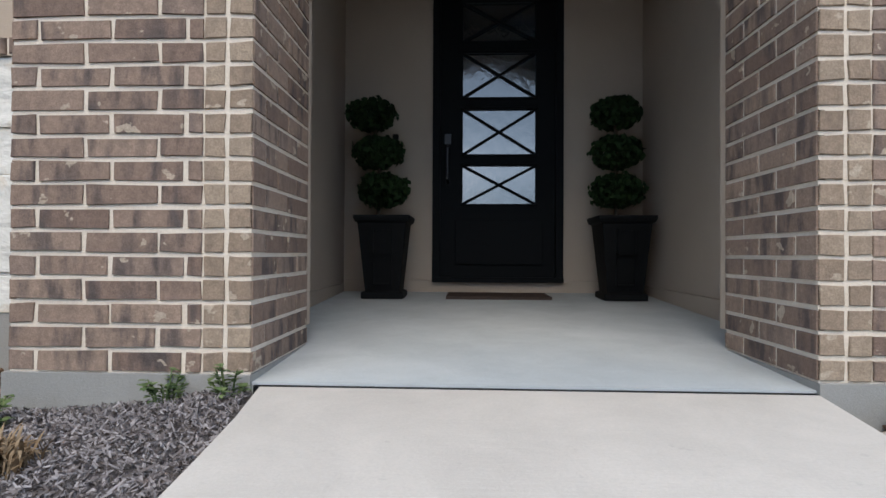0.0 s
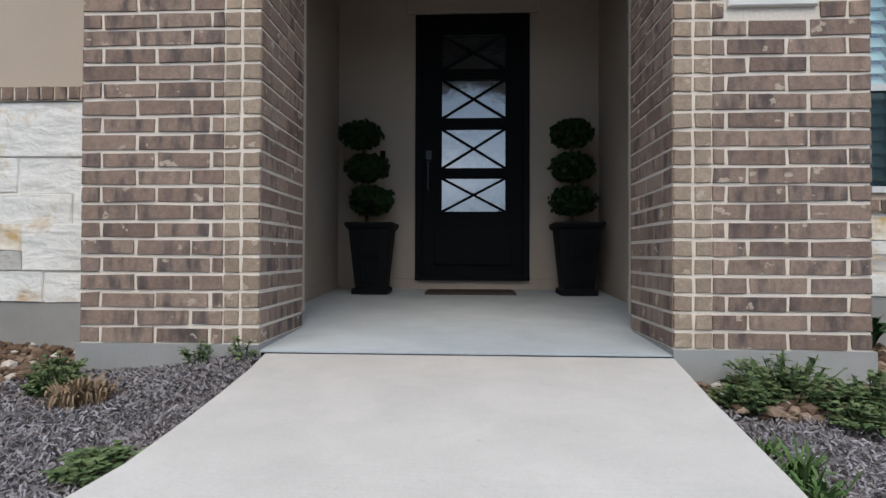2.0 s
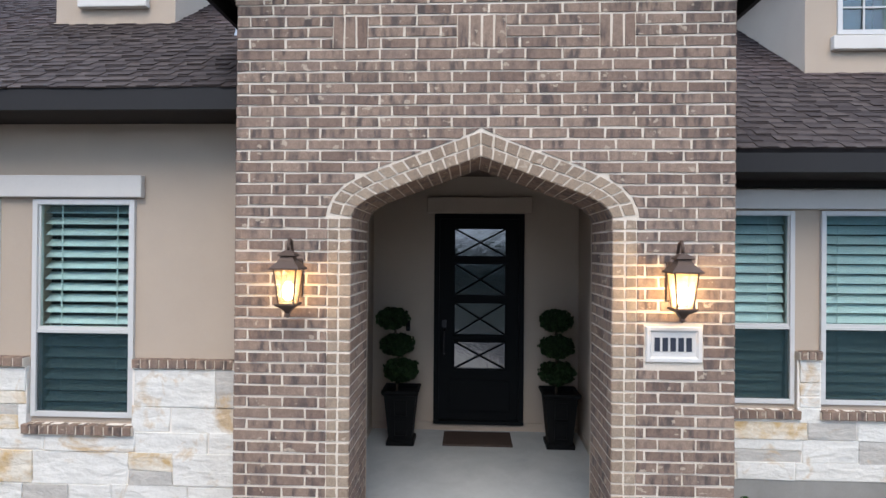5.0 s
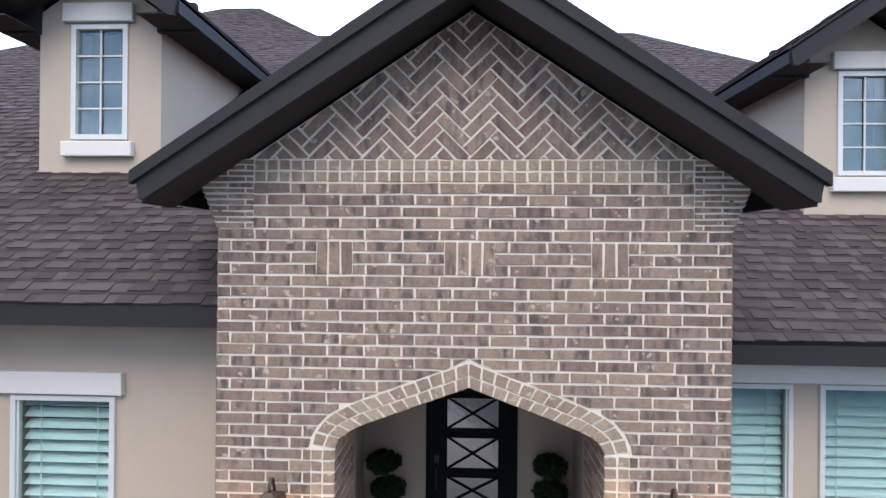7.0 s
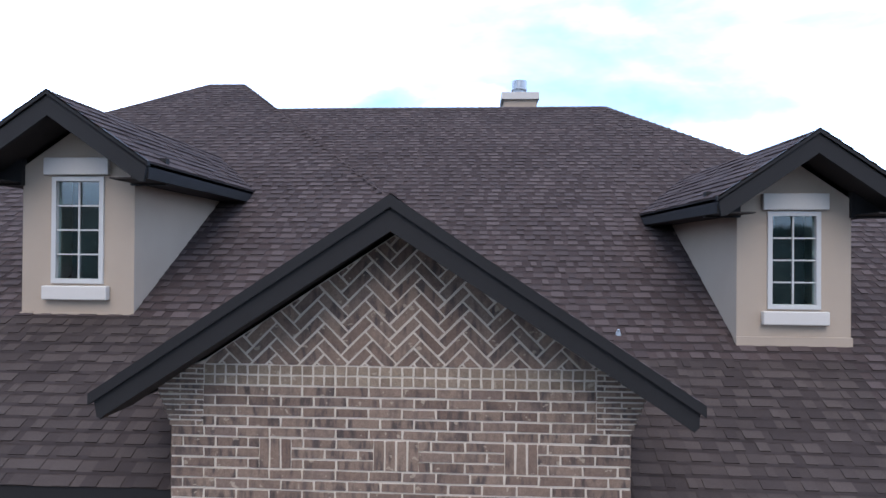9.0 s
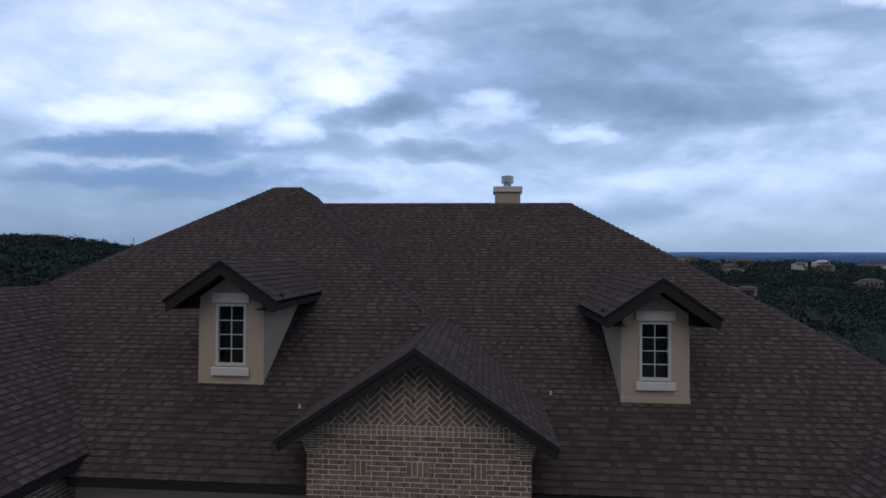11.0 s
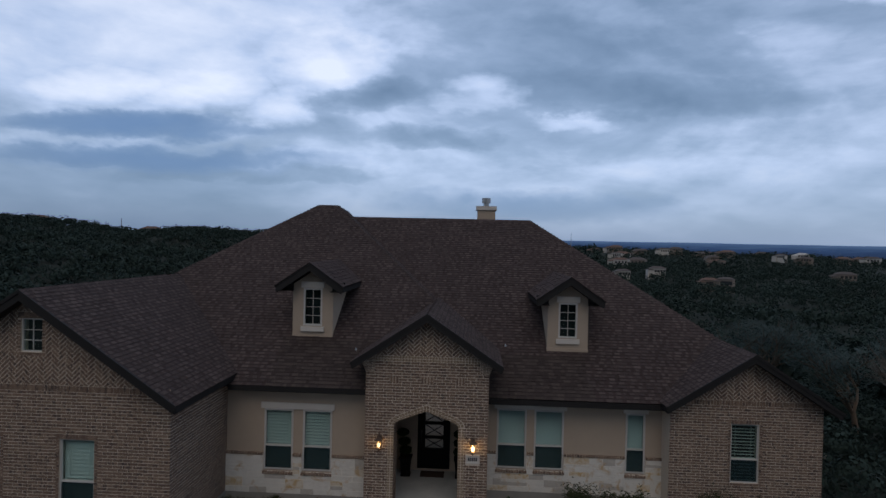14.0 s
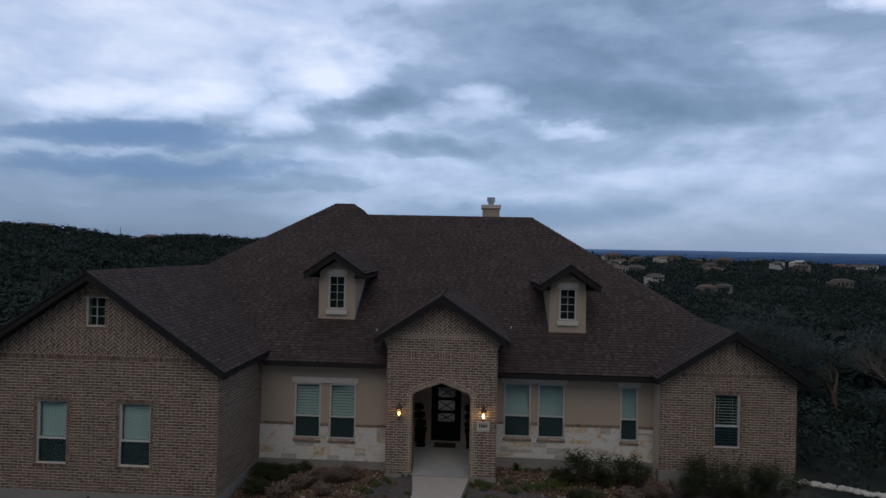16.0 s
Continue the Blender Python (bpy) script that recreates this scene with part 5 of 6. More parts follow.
part("handle", Shape().tube([(-0.40, 0.02, 0.78), (-0.40, -0.05, 0.80), (-0.40, -0.05, 1.05), (-0.40, 0.02, 1.07)], 0.012, 8).box(-0.425, -0.375, 0.0, 0.02, 1.09, 1.17), GUNMETAL, leaf, "dark pull handle")
part("threshold", Shape().box(-w, w, -0.05, 0.1, -0.02, 0.02), IRON, door)
tagged(part("trim", Shape().box(DX0 - 0.085, DX1 + 0.085, BACK - 0.05, BACK, DZ1 + 0.005, DZ1 + 0.195), STUCCO, bevel=0.01), "tan stucco lintel over the door", "trim", kind="structure")

bell = thing("doorbell", "small black doorbell on the tan stucco beside the door", "doorbell", place=(-0.775, BACK, 1.31))
part("housing", Shape().box(-0.024, 0.024, -0.024, 0.0, -0.062, 0.062), PLANTER, bell, bevel=0.006)
part("button", Shape().tube([(0, -0.022, -0.03), (0, -0.028, -0.03)], 0.013, 12), GUNMETAL, bell)


# ---- lanterns ----
def glow_surface():
    n = surface("lantern_glass", 0.3, 0, 0.5)
    n.bsdf.inputs["Emission Color"].default_value = (1.0, 0.56, 0.20, 1)
    n.bsdf.inputs["Emission Strength"].default_value = 0.12
    n.bsdf.inputs["Alpha"].default_value = 0.24
    return finish(n, (0.8, 0.65, 0.45))


def bulb_surface(strength):
    n = surface("bulb", 0.3)
    n.bsdf.inputs["Emission Color"].default_value = (1.0, 0.72, 0.38, 1)
    n.bsdf.inputs["Emission Strength"].default_value = strength
    return finish(n, (0.9, 0.8, 0.6))


GLOW, BULB, DIM_BULB = glow_surface(), bulb_surface(30.0), bulb_surface(9.0)


def lantern(x, bulb, watts):
    """A bronze wall lantern: back plate, hooked arm, roof, tapered glass body and finial."""
    l = thing("wall_lantern", "lit bronze wall lantern with seeded glass on the brick", "lantern", "entry lanterns", place=(x, 0, 1.76))
    part("back_plate", Shape().box(-0.055, 0.055, -0.03, -0.008, 0.10, 0.36), BRONZE, l, bevel=0.006)
    part("arm", Shape().tube([(0, -0.03, 0.30), (0, -0.07, 0.40), (0, -0.10, 0.475), (0, -0.14, 0.49), (0, -0.165, 0.45), (0, -0.16, 0.41)], 0.011, 8), BRONZE, l, smooth=True)
    c = -0.16
    part("roof", Shape().frustum([(0.288, 0.098, 0.098, 0, c), (0.298, 0.098, 0.098, 0, c), (0.345, 0.052, 0.052, 0, c), (0.372, 0.04, 0.04, 0, c), (0.38, 0.056, 0.056, 0, c), (0.388, 0.054, 0.054, 0, c), (0.415, 0.018, 0.018, 0, c)]), BRONZE, l)
    s = Shape()
    for a in (-1, 1):
        for b in (-1, 1):
            s.tube([(a * 0.049, c + b * 0.049, 0.066), (a * 0.073, c + b * 0.073, 0.288)], 0.006, 6)
    part("cage", s, BRONZE, l)
    part("glass", Shape().frustum([(0.069, 0.045, 0.045, 0, c), (0.287, 0.068, 0.068, 0, c)]), GLOW, l, "glowing amber glass").visible_shadow = False
    part("base", Shape().frustum([(-0.028, 0.006, 0.006, 0, c), (-0.012, 0.013, 0.013, 0, c), (0.0, 0.011, 0.011, 0, c), (0.03, 0.032, 0.032, 0, c), (0.055, 0.07, 0.07, 0, c), (0.068, 0.07, 0.07, 0, c)]), BRONZE, l)
    part("bulb", Shape().tube([(0, c, 0.085), (0, c, 0.11), (0, c, 0.17), (0, c, 0.21)], [0.014, 0.034, 0.038, 0.012], 10), bulb, l, "glowing bulb", smooth=True).visible_shadow = False
    lamp = new("lantern_light", bpy.data.lights.new("lantern_light", "POINT"))
    lamp.data.color, lamp.data.shadow_soft_size = (1.0, 0.58, 0.22), 0.05
    lamp.data.energy = watts
    lamp.location = (x, c, 1.76 + 0.2)


lantern(-1.262, DIM_BULB, 1.6)
lantern(1.285, BULB, 3.0)

# ---- plaque ----
pl = thing("address_plaque", "white cast stone plaque with dark raised marks", "plaque", place=(1.286, 0, 1.57))
corner = lambda a, b, d: [(-a, -d, -b), (a, -d, -b), (a, -d, b), (-a, -d, b)]
rings = corner(0.182, 0.118, 0.0) + corner(0.182, 0.118, 0.018) + corner(0.177, 0.113, 0.023) + corner(0.158, 0.094, 0.023) + corner(0.146, 0.080, 0.007)
s = Shape().add(rings, [(4 * k + j, 4 * k + (j + 1) % 4, 4 * k + 4 + (j + 1) % 4, 4 * k + 4 + j) for k in range(4) for j in range(4)])
part("rim", s, TRIM, pl)
part("field", Shape().box(-0.148, 0.148, -0.008, 0.0, -0.082, 0.082), TRIM, pl)
n = surface("dark_marks", 0.6)
INK = finish(n, (0.03, 0.035, 0.05))
for k in range(5):
    part("mark", Shape().box(-0.125 + k * 0.052, -0.125 + k * 0.052 + 0.034, -0.014, -0.008, -0.045, 0.045), INK, pl, "plain dark bar")


# ---- planters and topiaries ----
LEAF = leaf_surface("boxwood_leaf", (0.009, 0.021, 0.008), (0.025, 0.048, 0.017))
BARK = plain("bark", (0.10, 0.075, 0.055), 0.95, grain=40.0, vary=0.4, bump=0.8, size=0.01)


def leaf_ball(s, c, r, n, size, rng, squash=1.0):
    """Small leaves over an uneven ball."""
    for _ in range(n):
        d = Vector((rng.gauss(0, 1), rng.gauss(0, 1), rng.gauss(0, 1))).normalized()
        k = r * (0.72 + 0.3 * rng.random() ** 0.7) * (1 + 0.24 * noise.noise(d * 2.6 + Vector(c) * 3))
        p = Vector((c[0] + d.x * k, c[1] + d.y * k, c[2] + d.z * k * squash))
        a = Vector((rng.gauss(0, 1), rng.gauss(0, 1), rng.gauss(0, 1))).normalized()
        b = (d + a * 0.8).normalized().cross(a).normalized()
        t = a.cross(b).normalized()
        l = size * rng.uniform(0.7, 1.3)
        s.add([p - b * l * 0.1, p + t * l * 0.33 + b * l * 0.45, p + b * l, p - t * l * 0.33 + b * l * 0.45], [(0, 1, 2, 3)])


def topiary(x, y, seed, shift, off):
    z = 0.0395 * y - 0.004
    t = thing("topiary_planter", "tall tapered black planter with square panels", "planter", "porch planters", place=(x, y, z))
    part("pot", Shape().frustum([(0.0, 0.15, 0.15, 0, 0), (0.045, 0.15, 0.15, 0, 0), (0.055, 0.125, 0.125, 0, 0), (0.54, 0.172, 0.172, 0, 0), (0.55, 0.19, 0.19, 0, 0), (0.575, 0.2, 0.2, 0, 0), (0.595, 0.2, 0.2, 0, 0), (0.597, 0.17, 0.17, 0, 0), (0.55, 0.165, 0.165, 0, 0)]), PLANTER, t, bevel=0.004)
    for z0, z1 in ((0.1, 0.29), (0.32, 0.5)):
        s = Shape()
        a, b = 0.13 + 0.12 * z0, 0.13 + 0.12 * z1
        for u0, u1, v0, v1 in ((-0.07, 0.07, z0, z0 + 0.012), (-0.07, 0.07, z1 - 0.012, z1), (-0.07, -0.058, z0, z1), (0.058, 0.07, z0, z1)):
            s.box(u0, u1, -a - 0.012, -a + 0.03, v0, v1)
        part("panel", s, PLANTER, t)
    tree = thing("topiary", "three-ball clipped boxwood topiary in a black planter", "topiary", "porch topiaries", place=(x + off, y, z + 0.55))
    rng = random.Random(seed)
    part("stem", Shape().tube([(0, 0, 0), (0.012 * shift, 0, 0.3), (-0.01 * shift, 0, 0.6), (-0.035 * shift, 0, 0.88)], 0.014, 8), BARK, tree)
    for zc, r, dx in ((0.235, 0.182, 0.03), (0.515, 0.178, 0.0), (0.80, 0.172, -0.035)):
        s = Shape()
        leaf_ball(s, (dx * shift, 0, zc), r, 1300, 0.042, rng, 0.66)
        leaf_ball(s, (dx * shift, 0, zc), r * 0.7, 400, 0.05, rng, 0.62)
        part("crown", s, LEAF, tree)


topiary(-0.80, 2.34, 5, 1.4, -0.055)
topiary(0.915, 2.34, 6, 0.2, -0.035)
tagged(part("doormat", Shape().box(-0.345, 0.41, 2.24, 2.68, 0.080, 0.108), MAT, bevel=0.004), "dark brown coir doormat on the porch", "doormat")


# ---- garden: stones, mulch, weeds ----
def rock_surface(name, a, b, c):
    n = surface(name, 0.85, 0, 0.25)
    r = chance(n, False)
    p = world_place(n)
    col = n.ramp(r, (0.0, a), (0.55, b), (0.93, c), (1.0, (0.55, 0.50, 0.44)))
    g = n.noise(p, 40.0, 4.0, 0.65)
    return finish(n, n.mix(0.6, col, n.ramp(g, (0.3, 0.55), (0.7, 1.25)), "MULTIPLY"), g, 0.6, 0.008)


RIVER = rock_surface("river_rock", (0.057, 0.035, 0.024), (0.135, 0.086, 0.055), (0.265, 0.195, 0.138))
EDGING = rock_surface("limestone_rock", (0.50, 0.47, 0.42), (0.58, 0.55, 0.5), (0.66, 0.63, 0.57))
CHIP = leaf_surface("mulch_chip", (0.105, 0.087, 0.083), (0.315, 0.292, 0.292))
ICO = [(0, 0, 1), (0.894, 0, 0.447), (0.276, 0.851, 0.447), (-0.724, 0.526, 0.447), (-0.724, -0.526, 0.447), (0.276, -0.851, 0.447),
       (0.724, 0.526, -0.447), (-0.276, 0.851, -0.447), (-0.894, 0, -0.447), (-0.276, -0.851, -0.447), (0.724, -0.526, -0.447), (0, 0, -1)]
ICO_F = [(0, 1, 2), (0, 2, 3), (0, 3, 4), (0, 4, 5), (0, 5, 1), (1, 6, 2), (2, 6, 7), (2, 7, 3), (3, 7, 8), (3, 8, 4), (4, 8, 9), (4, 9, 5), (5, 9, 10), (5, 10, 1), (1, 10, 6), (6, 11, 7), (7, 11, 8), (8, 11, 9), (9, 11, 10), (10, 11, 6)]


def finer(v, f):
    """One smooth split of a ball's faces."""
    v, seen, out = [Vector(p) for p in v], {}, []

    def mid(a, b):
        k = (min(a, b), max(a, b))
        if k not in seen:
            v.append(((v[a] + v[b]) / 2).normalized())
            seen[k] = len(v) - 1
        return seen[k]
    for a, b, c in f:
        p, q, r = mid(a, b), mid(b, c), mid(c, a)
        out += [(a, p, r), (p, b, q), (r, q, c), (p, q, r)]
    return v, out


BALL, BALL_F = finer(ICO, ICO_F)


def pebble(s, place, size, rng, ball=None, uneven_by=0.28):
    sx, sy, sz = size * rng.uniform(0.8, 1.4), size * rng.uniform(0.7, 1.1), size * rng.uniform(0.5, 0.8)
    turn, o = rng.uniform(0, 6.28), Vector((rng.uniform(0, 50), 0, 0))
    c, d = math.cos(turn), math.sin(turn)
    v = []
    points, faces = ball or (BALL, BALL_F)
    for p in points:
        p = Vector(p)
        k = 1 + uneven_by * noise.noise(p * 1.4 + o)
        x, y, z = p.x * sx * k, p.y * sy * k, p.z * sz * k
        v.append((place[0] + x * c - y * d, place[1] + x * d + y * c, place[2] + z))
    s.add(v, faces)


def rocky(x, y):
    """Where the beds are covered with river rock instead of mulch."""
    wob = 0.25 * noise.noise(Vector((x * 1.1, y * 1.1, 7)))
    if x < 0:
        return x < -1.72 + 0.28 * min(0, y) + wob and y > -3.4
    return y > -0.55 + wob - 0.05 * (x - 2) and x > 0.95


def blocked(x, y):
    """Inside the house or on the walk."""
    if abs(x) < HALF + 0.03 and y > -0.02:
        return True
    a, b = walk_edges(y)
    if a - 0.03 < x < b + 0.03 and y <= 0:
        return True
    if x < -5.8 and y > WING_L - 0.05:
        return True
    if x > 6.75 and y > WING_R - 0.05:
        return True
    return y > (WALL_L if x < 0 else WALL_R) - 0.07


rng = random.Random(77)
s = Shape()
n = 0
while n < 24000:
    x, y = (rng.uniform(-5.8, -1.5), rng.uniform(-2.6, 0.55)) if rng.random() < 0.55 else (rng.uniform(0.95, 6.8), rng.uniform(-1.2, 1.2))
    if blocked(x, y) or not rocky(x, y):
        n += 0.2
        continue
    z = rng.choice((0.016, 0.02, 0.024, 0.028, 0.034, 0.042)) * rng.uniform(0.75, 1.0)
    pebble(s, (x, y, land(x, y) + z * 0.3 + rng.choice((0, 0.012, 0.026))), z, rng, (ICO, ICO_F), 0.5)
    n += 1
tagged(part("river_rocks", s, RIVER), "rounded tan and brown river rocks in the beds", "rocks", kind="stuff")


def mulch_bed():
    """Shredded bark: thin chips lying every way."""
    g = np.random.default_rng(9)
    n = 210000
    x = np.where(g.random(n) < 0.5, g.uniform(-2.6, -0.70, n), g.uniform(0.3, 3.2, n))
    y = g.uniform(-3.2, 0.05, n)
    keep = [k for k in range(n) if not (blocked(x[k], y[k]) or rocky(x[k], y[k]))]
    x, y = x[keep], y[keep]
    m = len(keep)
    z = np.array([land(a, b) for a, b in zip(x, y)]) + g.uniform(0.002, 0.026, m)
    l = np.where(g.random(m) < 0.06, g.uniform(0.014, 0.03, m), g.uniform(0.003, 0.011, m))
    wd, a, t = g.uniform(0.0008, 0.0026, m), g.uniform(0, 6.28, m), g.uniform(-0.009, 0.009, m)
    dx, dy, px, py = np.cos(a) * l, np.sin(a) * l, -np.sin(a) * wd, np.cos(a) * wd
    v = np.stack([np.stack([x - dx - px, y - dy - py, z - t], 1), np.stack([x + dx - px, y + dy - py, z + t], 1), np.stack([x + dx + px, y + dy + py, z + t + 0.003], 1), np.stack([x - dx + px, y - dy + py, z - t + 0.003], 1)], 1).reshape(-1, 3)
    s = Shape()
    s.v, s.f = v.tolist(), np.arange(4 * m).reshape(-1, 4).tolist()
    return s


s = mulch_bed()
tagged(part("mulch", s, CHIP), "weathered grey shredded bark mulch", "mulch", kind="stuff")
s = Shape()
for k in range(170):
    f = k / 170
    x, y = 11.25 + 3.6 * f + rng.uniform(-0.1, 0.1), 1.5 - 1.4 * f + rng.uniform(-0.12, 0.12)
    pebble(s, (x, y, land(x, y) + 0.03), rng.uniform(0.06, 0.11), rng)
for x, y, z in ((13.0, 6.5, 0.3), (13.7, 7.4, 0.35), (14.6, 6.9, 0.25), (3.6, -0.9, 0.12), (3.45, -1.0, 0.09)):
    pebble(s, (x, y, land(x, y) + 0.05), z, rng)
tagged(part("rock_edging", s, EDGING, smooth=True), "row of white limestone rocks edging the bed", "rocks", kind="stuff")

GREEN = leaf_surface("weed_leaf", (0.055, 0.088, 0.034), (0.145, 0.18, 0.078))
LIME = leaf_surface("yellow_green_leaf", (0.10, 0.13, 0.03), (0.17, 0.17, 0.05))
GRASS = leaf_surface("grass_blade", (0.045, 0.088, 0.024), (0.10, 0.15, 0.055))
STRAW = leaf_surface("dry_grass", (0.16, 0.105, 0.06), (0.26, 0.19, 0.12))
DRY = leaf_surface("dry_leaf", (0.06, 0.040, 0.034), (0.32, 0.235, 0.19))
OLIVE = leaf_surface("shrub_leaf", (0.022, 0.035, 0.014), (0.055, 0.065, 0.03))
TWIG = plain("twig", (0.085, 0.062, 0.05), 0.95, grain=60.0, vary=0.3)


def blade(s, p, d, up, l, wd, bend):
    """One leaf or blade in three bent pieces."""
    q = d.cross(Vector((0, 0, 1))).normalized() * wd
    a = p + d * l * 0.4 + up * l * 0.5
    b = p + d * l * (0.8 + bend * 0.2) + up * l * (0.75 - bend * 0.3)
    c = p + d * l * (1.1 + bend * 0.3) + up * l * (0.9 - bend * 0.9)
    s.add([p - q * 0.4, p + q * 0.4, a - q, a + q, b - q * 0.8, b + q * 0.8, c], [(0, 1, 3, 2), (2, 3, 5, 4), (4, 5, 6)])


def weed(x, y, r, h, seed, material, label, leaves=90, narrow=False, stems=True, name="weed"):
    rng = random.Random(seed)
    t = thing(name, label, "weed", place=(x, y, land(x, y) - 0.005))
    s, st = Shape(), Shape()
    n = max(6, leaves // 14)
    for k in range(n):
        a, e = rng.uniform(0, 6.28), r * rng.random() ** 0.6
        foot = Vector((math.cos(a) * e * 0.35, math.sin(a) * e * 0.35, 0))
        tip = Vector((math.cos(a) * e, math.sin(a) * e, h * rng.uniform(0.35, 0.9) * (1 - 0.4 * (e / r) ** 2)))
        if narrow:
            for _ in range(leaves // n):
                b = rng.uniform(0, 6.28)
                blade(s, foot + Vector((rng.gauss(0, r * 0.12), rng.gauss(0, r * 0.12), 0)), Vector((math.cos(b), math.sin(b), 0)) * 0.35, Vector((0, 0, 1)), h * rng.uniform(0.55, 1.05), 0.003 + 0.0025 * rng.random(), rng.random())
            continue
        st.tube([tuple(foot), tuple((foot + tip) / 2 + Vector((0, 0, h * 0.08))), tuple(tip)], [0.004, 0.003, 0.002], 4, False)
        for _ in range(leaves // n):
            f = rng.uniform(0.3, 1.0)
            b = rng.uniform(0, 6.28)
            l = rng.uniform(0.011, 0.024) * (1 + r)
            blade(s, foot.lerp(tip, f), Vector((math.cos(b), math.sin(b), 0)), Vector((0, 0, rng.uniform(0.0, 0.8))), l, l * 0.42, rng.random())
    part("leaves", s, material, t)["kind"] = "stuff"
    if not narrow:
        part("stem", st, TWIG if material is DRY else material, t)["kind"] = "stuff"
    return t


G, D = "green leafy weed growing beside the footing", "small dry tuft of straw grass in the bed"
for k, (x, y, r, h) in enumerate(((-1.12, -0.07, 0.07, 0.17), (-0.925, -0.07, 0.065, 0.14), (-0.86, -1.07, 0.13, 0.09), (-1.5, -0.40, 0.10, 0.17), (-1.62, -0.22, 0.11, 0.16), (-1.82, -0.62, 0.17, 0.16), (-2.0, -0.30, 0.13, 0.13),
                                  (-1.95, -1.1, 0.17, 0.17), (-2.25, -0.92, 0.20, 0.17), (-1.45, -1.05, 0.06, 0.05), (-2.35, -1.75, 0.16, 0.14))):
    weed(x, y, r, h, 100 + k, GREEN, G, int(320 + 4300 * r) if r > 0.075 else 110)
for k, (x, y, r, h) in enumerate(((1.23, -0.22, 0.24, 0.24), (1.0, -0.36, 0.12, 0.17), (1.48, -0.34, 0.18, 0.2), (1.32, -0.5, 0.14, 0.12), (2.05, 0.05, 0.2, 0.2), (2.2, -0.55, 0.24, 0.24), (2.6, -0.3, 0.24, 0.24), (3.0, -0.2, 0.28, 0.26), (3.4, 0.3, 0.28, 0.2),
                                  (1.06, -1.12, 0.07, 0.08), (1.44, -0.92, 0.09, 0.08), (1.68, -1.03, 0.12, 0.08), (1.75, -1.35, 0.1, 0.08), (-5.1, 0.2, 0.25, 0.3), (2.75, 1.12, 0.1, 0.16), (3.15, 1.15, 0.12, 0.18), (3.5, 1.18, 0.1, 0.16), (5.1, 0.4, 0.3, 0.22), (4.6, -0.4, 0.35, 0.2))):
    weed(x, y, r, h, 111 + k, GREEN, G, int(320 + 4300 * r) if r > 0.075 else 110)
for k, (x, y, r, h) in enumerate(((-1.32, -0.5, 0.17, 0.14), (-1.47, -1.32, 0.10, 0.13), (-1.66, -1.62, 0.11, 0.2), (1.95, -0.35, 0.14, 0.14))):
    weed(x, y, r, h, 140 + k, STRAW if k != 2 else GRASS, D if k != 2 else "bright green grass tuft in the bed", 420 if k != 2 else 220, True, name="grass_tuft")
for k, (x, y, h) in enumerate(((0.85, -0.80, 0.09), (0.80, -1.06, 0.17), (0.77, -1.18, 0.15), (0.72, -1.45, 0.14), (-1.95, -1.5, 0.18), (-1.1, -1.58, 0.13), (1.1, -1.2, 0.12))):
    weed(x, y, 0.07, h, 150 + k, GRASS, "bright green grass tuft along the walkway", 80, True, name="grass_tuft")


def broad_plant(x, y, h, seed):
    """A rosette of long upright leaves."""
    rng = random.Random(seed)
    t = thing("plant", "dark green broad-leaved plant against the footing", "plant", place=(x, y, land(x, y) - 0.005))
    for k in range(24):
        a = k * 2.4
        s = Shape()
        blade(s, Vector((math.cos(a) * 0.015, math.sin(a) * 0.015, 0)), Vector((math.cos(a), math.sin(a), 0)) * rng.uniform(0.15, 0.6), Vector((0, 0, 1)), h * rng.uniform(0.55, 1.0), 0.03, rng.uniform(0.1, 0.5))
        part("leaf", s, BROAD, t)


BROAD = leaf_surface("broad_leaf", (0.018, 0.045, 0.014), (0.04, 0.085, 0.026), True)
broad_plant(2.42, 1.12, 0.36, 160)
weed(-4.4, -0.3, 0.3, 0.2, 161, OLIVE, "dark broad-leaved weed against the footing", 200)
weed(2.95, 1.2, 0.16, 0.2, 162, OLIVE, "low dark weed against the footing", 160)
weed(3.6, -0.05, 0.42, 0.36, 165, LIME, "yellow-green bushy weed among the rocks", 700)
weed(4.1, 0.55, 0.3, 0.3, 166, LIME, "yellow-green bushy weed among the rocks", 400)


def branch(st, tips, p, d, l, r, depth, rng, spread=0.5, droop=0.0):
    """A limb that forks, down to twigs."""
    mid = p + d * l * 0.5 + Vector((rng.gauss(0, 0.05), rng.gauss(0, 0.05), 0.02)) * l
    q = p + d * l
    st.tube([tuple(p), tuple(mid), tuple(q)], [r, r * 0.85, r * 0.68], 6 if r > 0.02 else 4, False)
    tips.append((q, d))
    if depth:
        for _ in range(rng.choice((2, 2, 3))):
            e = (d + Vector((rng.gauss(0, spread), rng.gauss(0, spread), rng.gauss(0.1 - droop, spread * 0.6)))).normalized()
            branch(st, tips, q if rng.random() < 0.7 else mid, e, l * rng.uniform(0.6, 0.85), r * 0.62, depth - 1, rng, spread, droop)


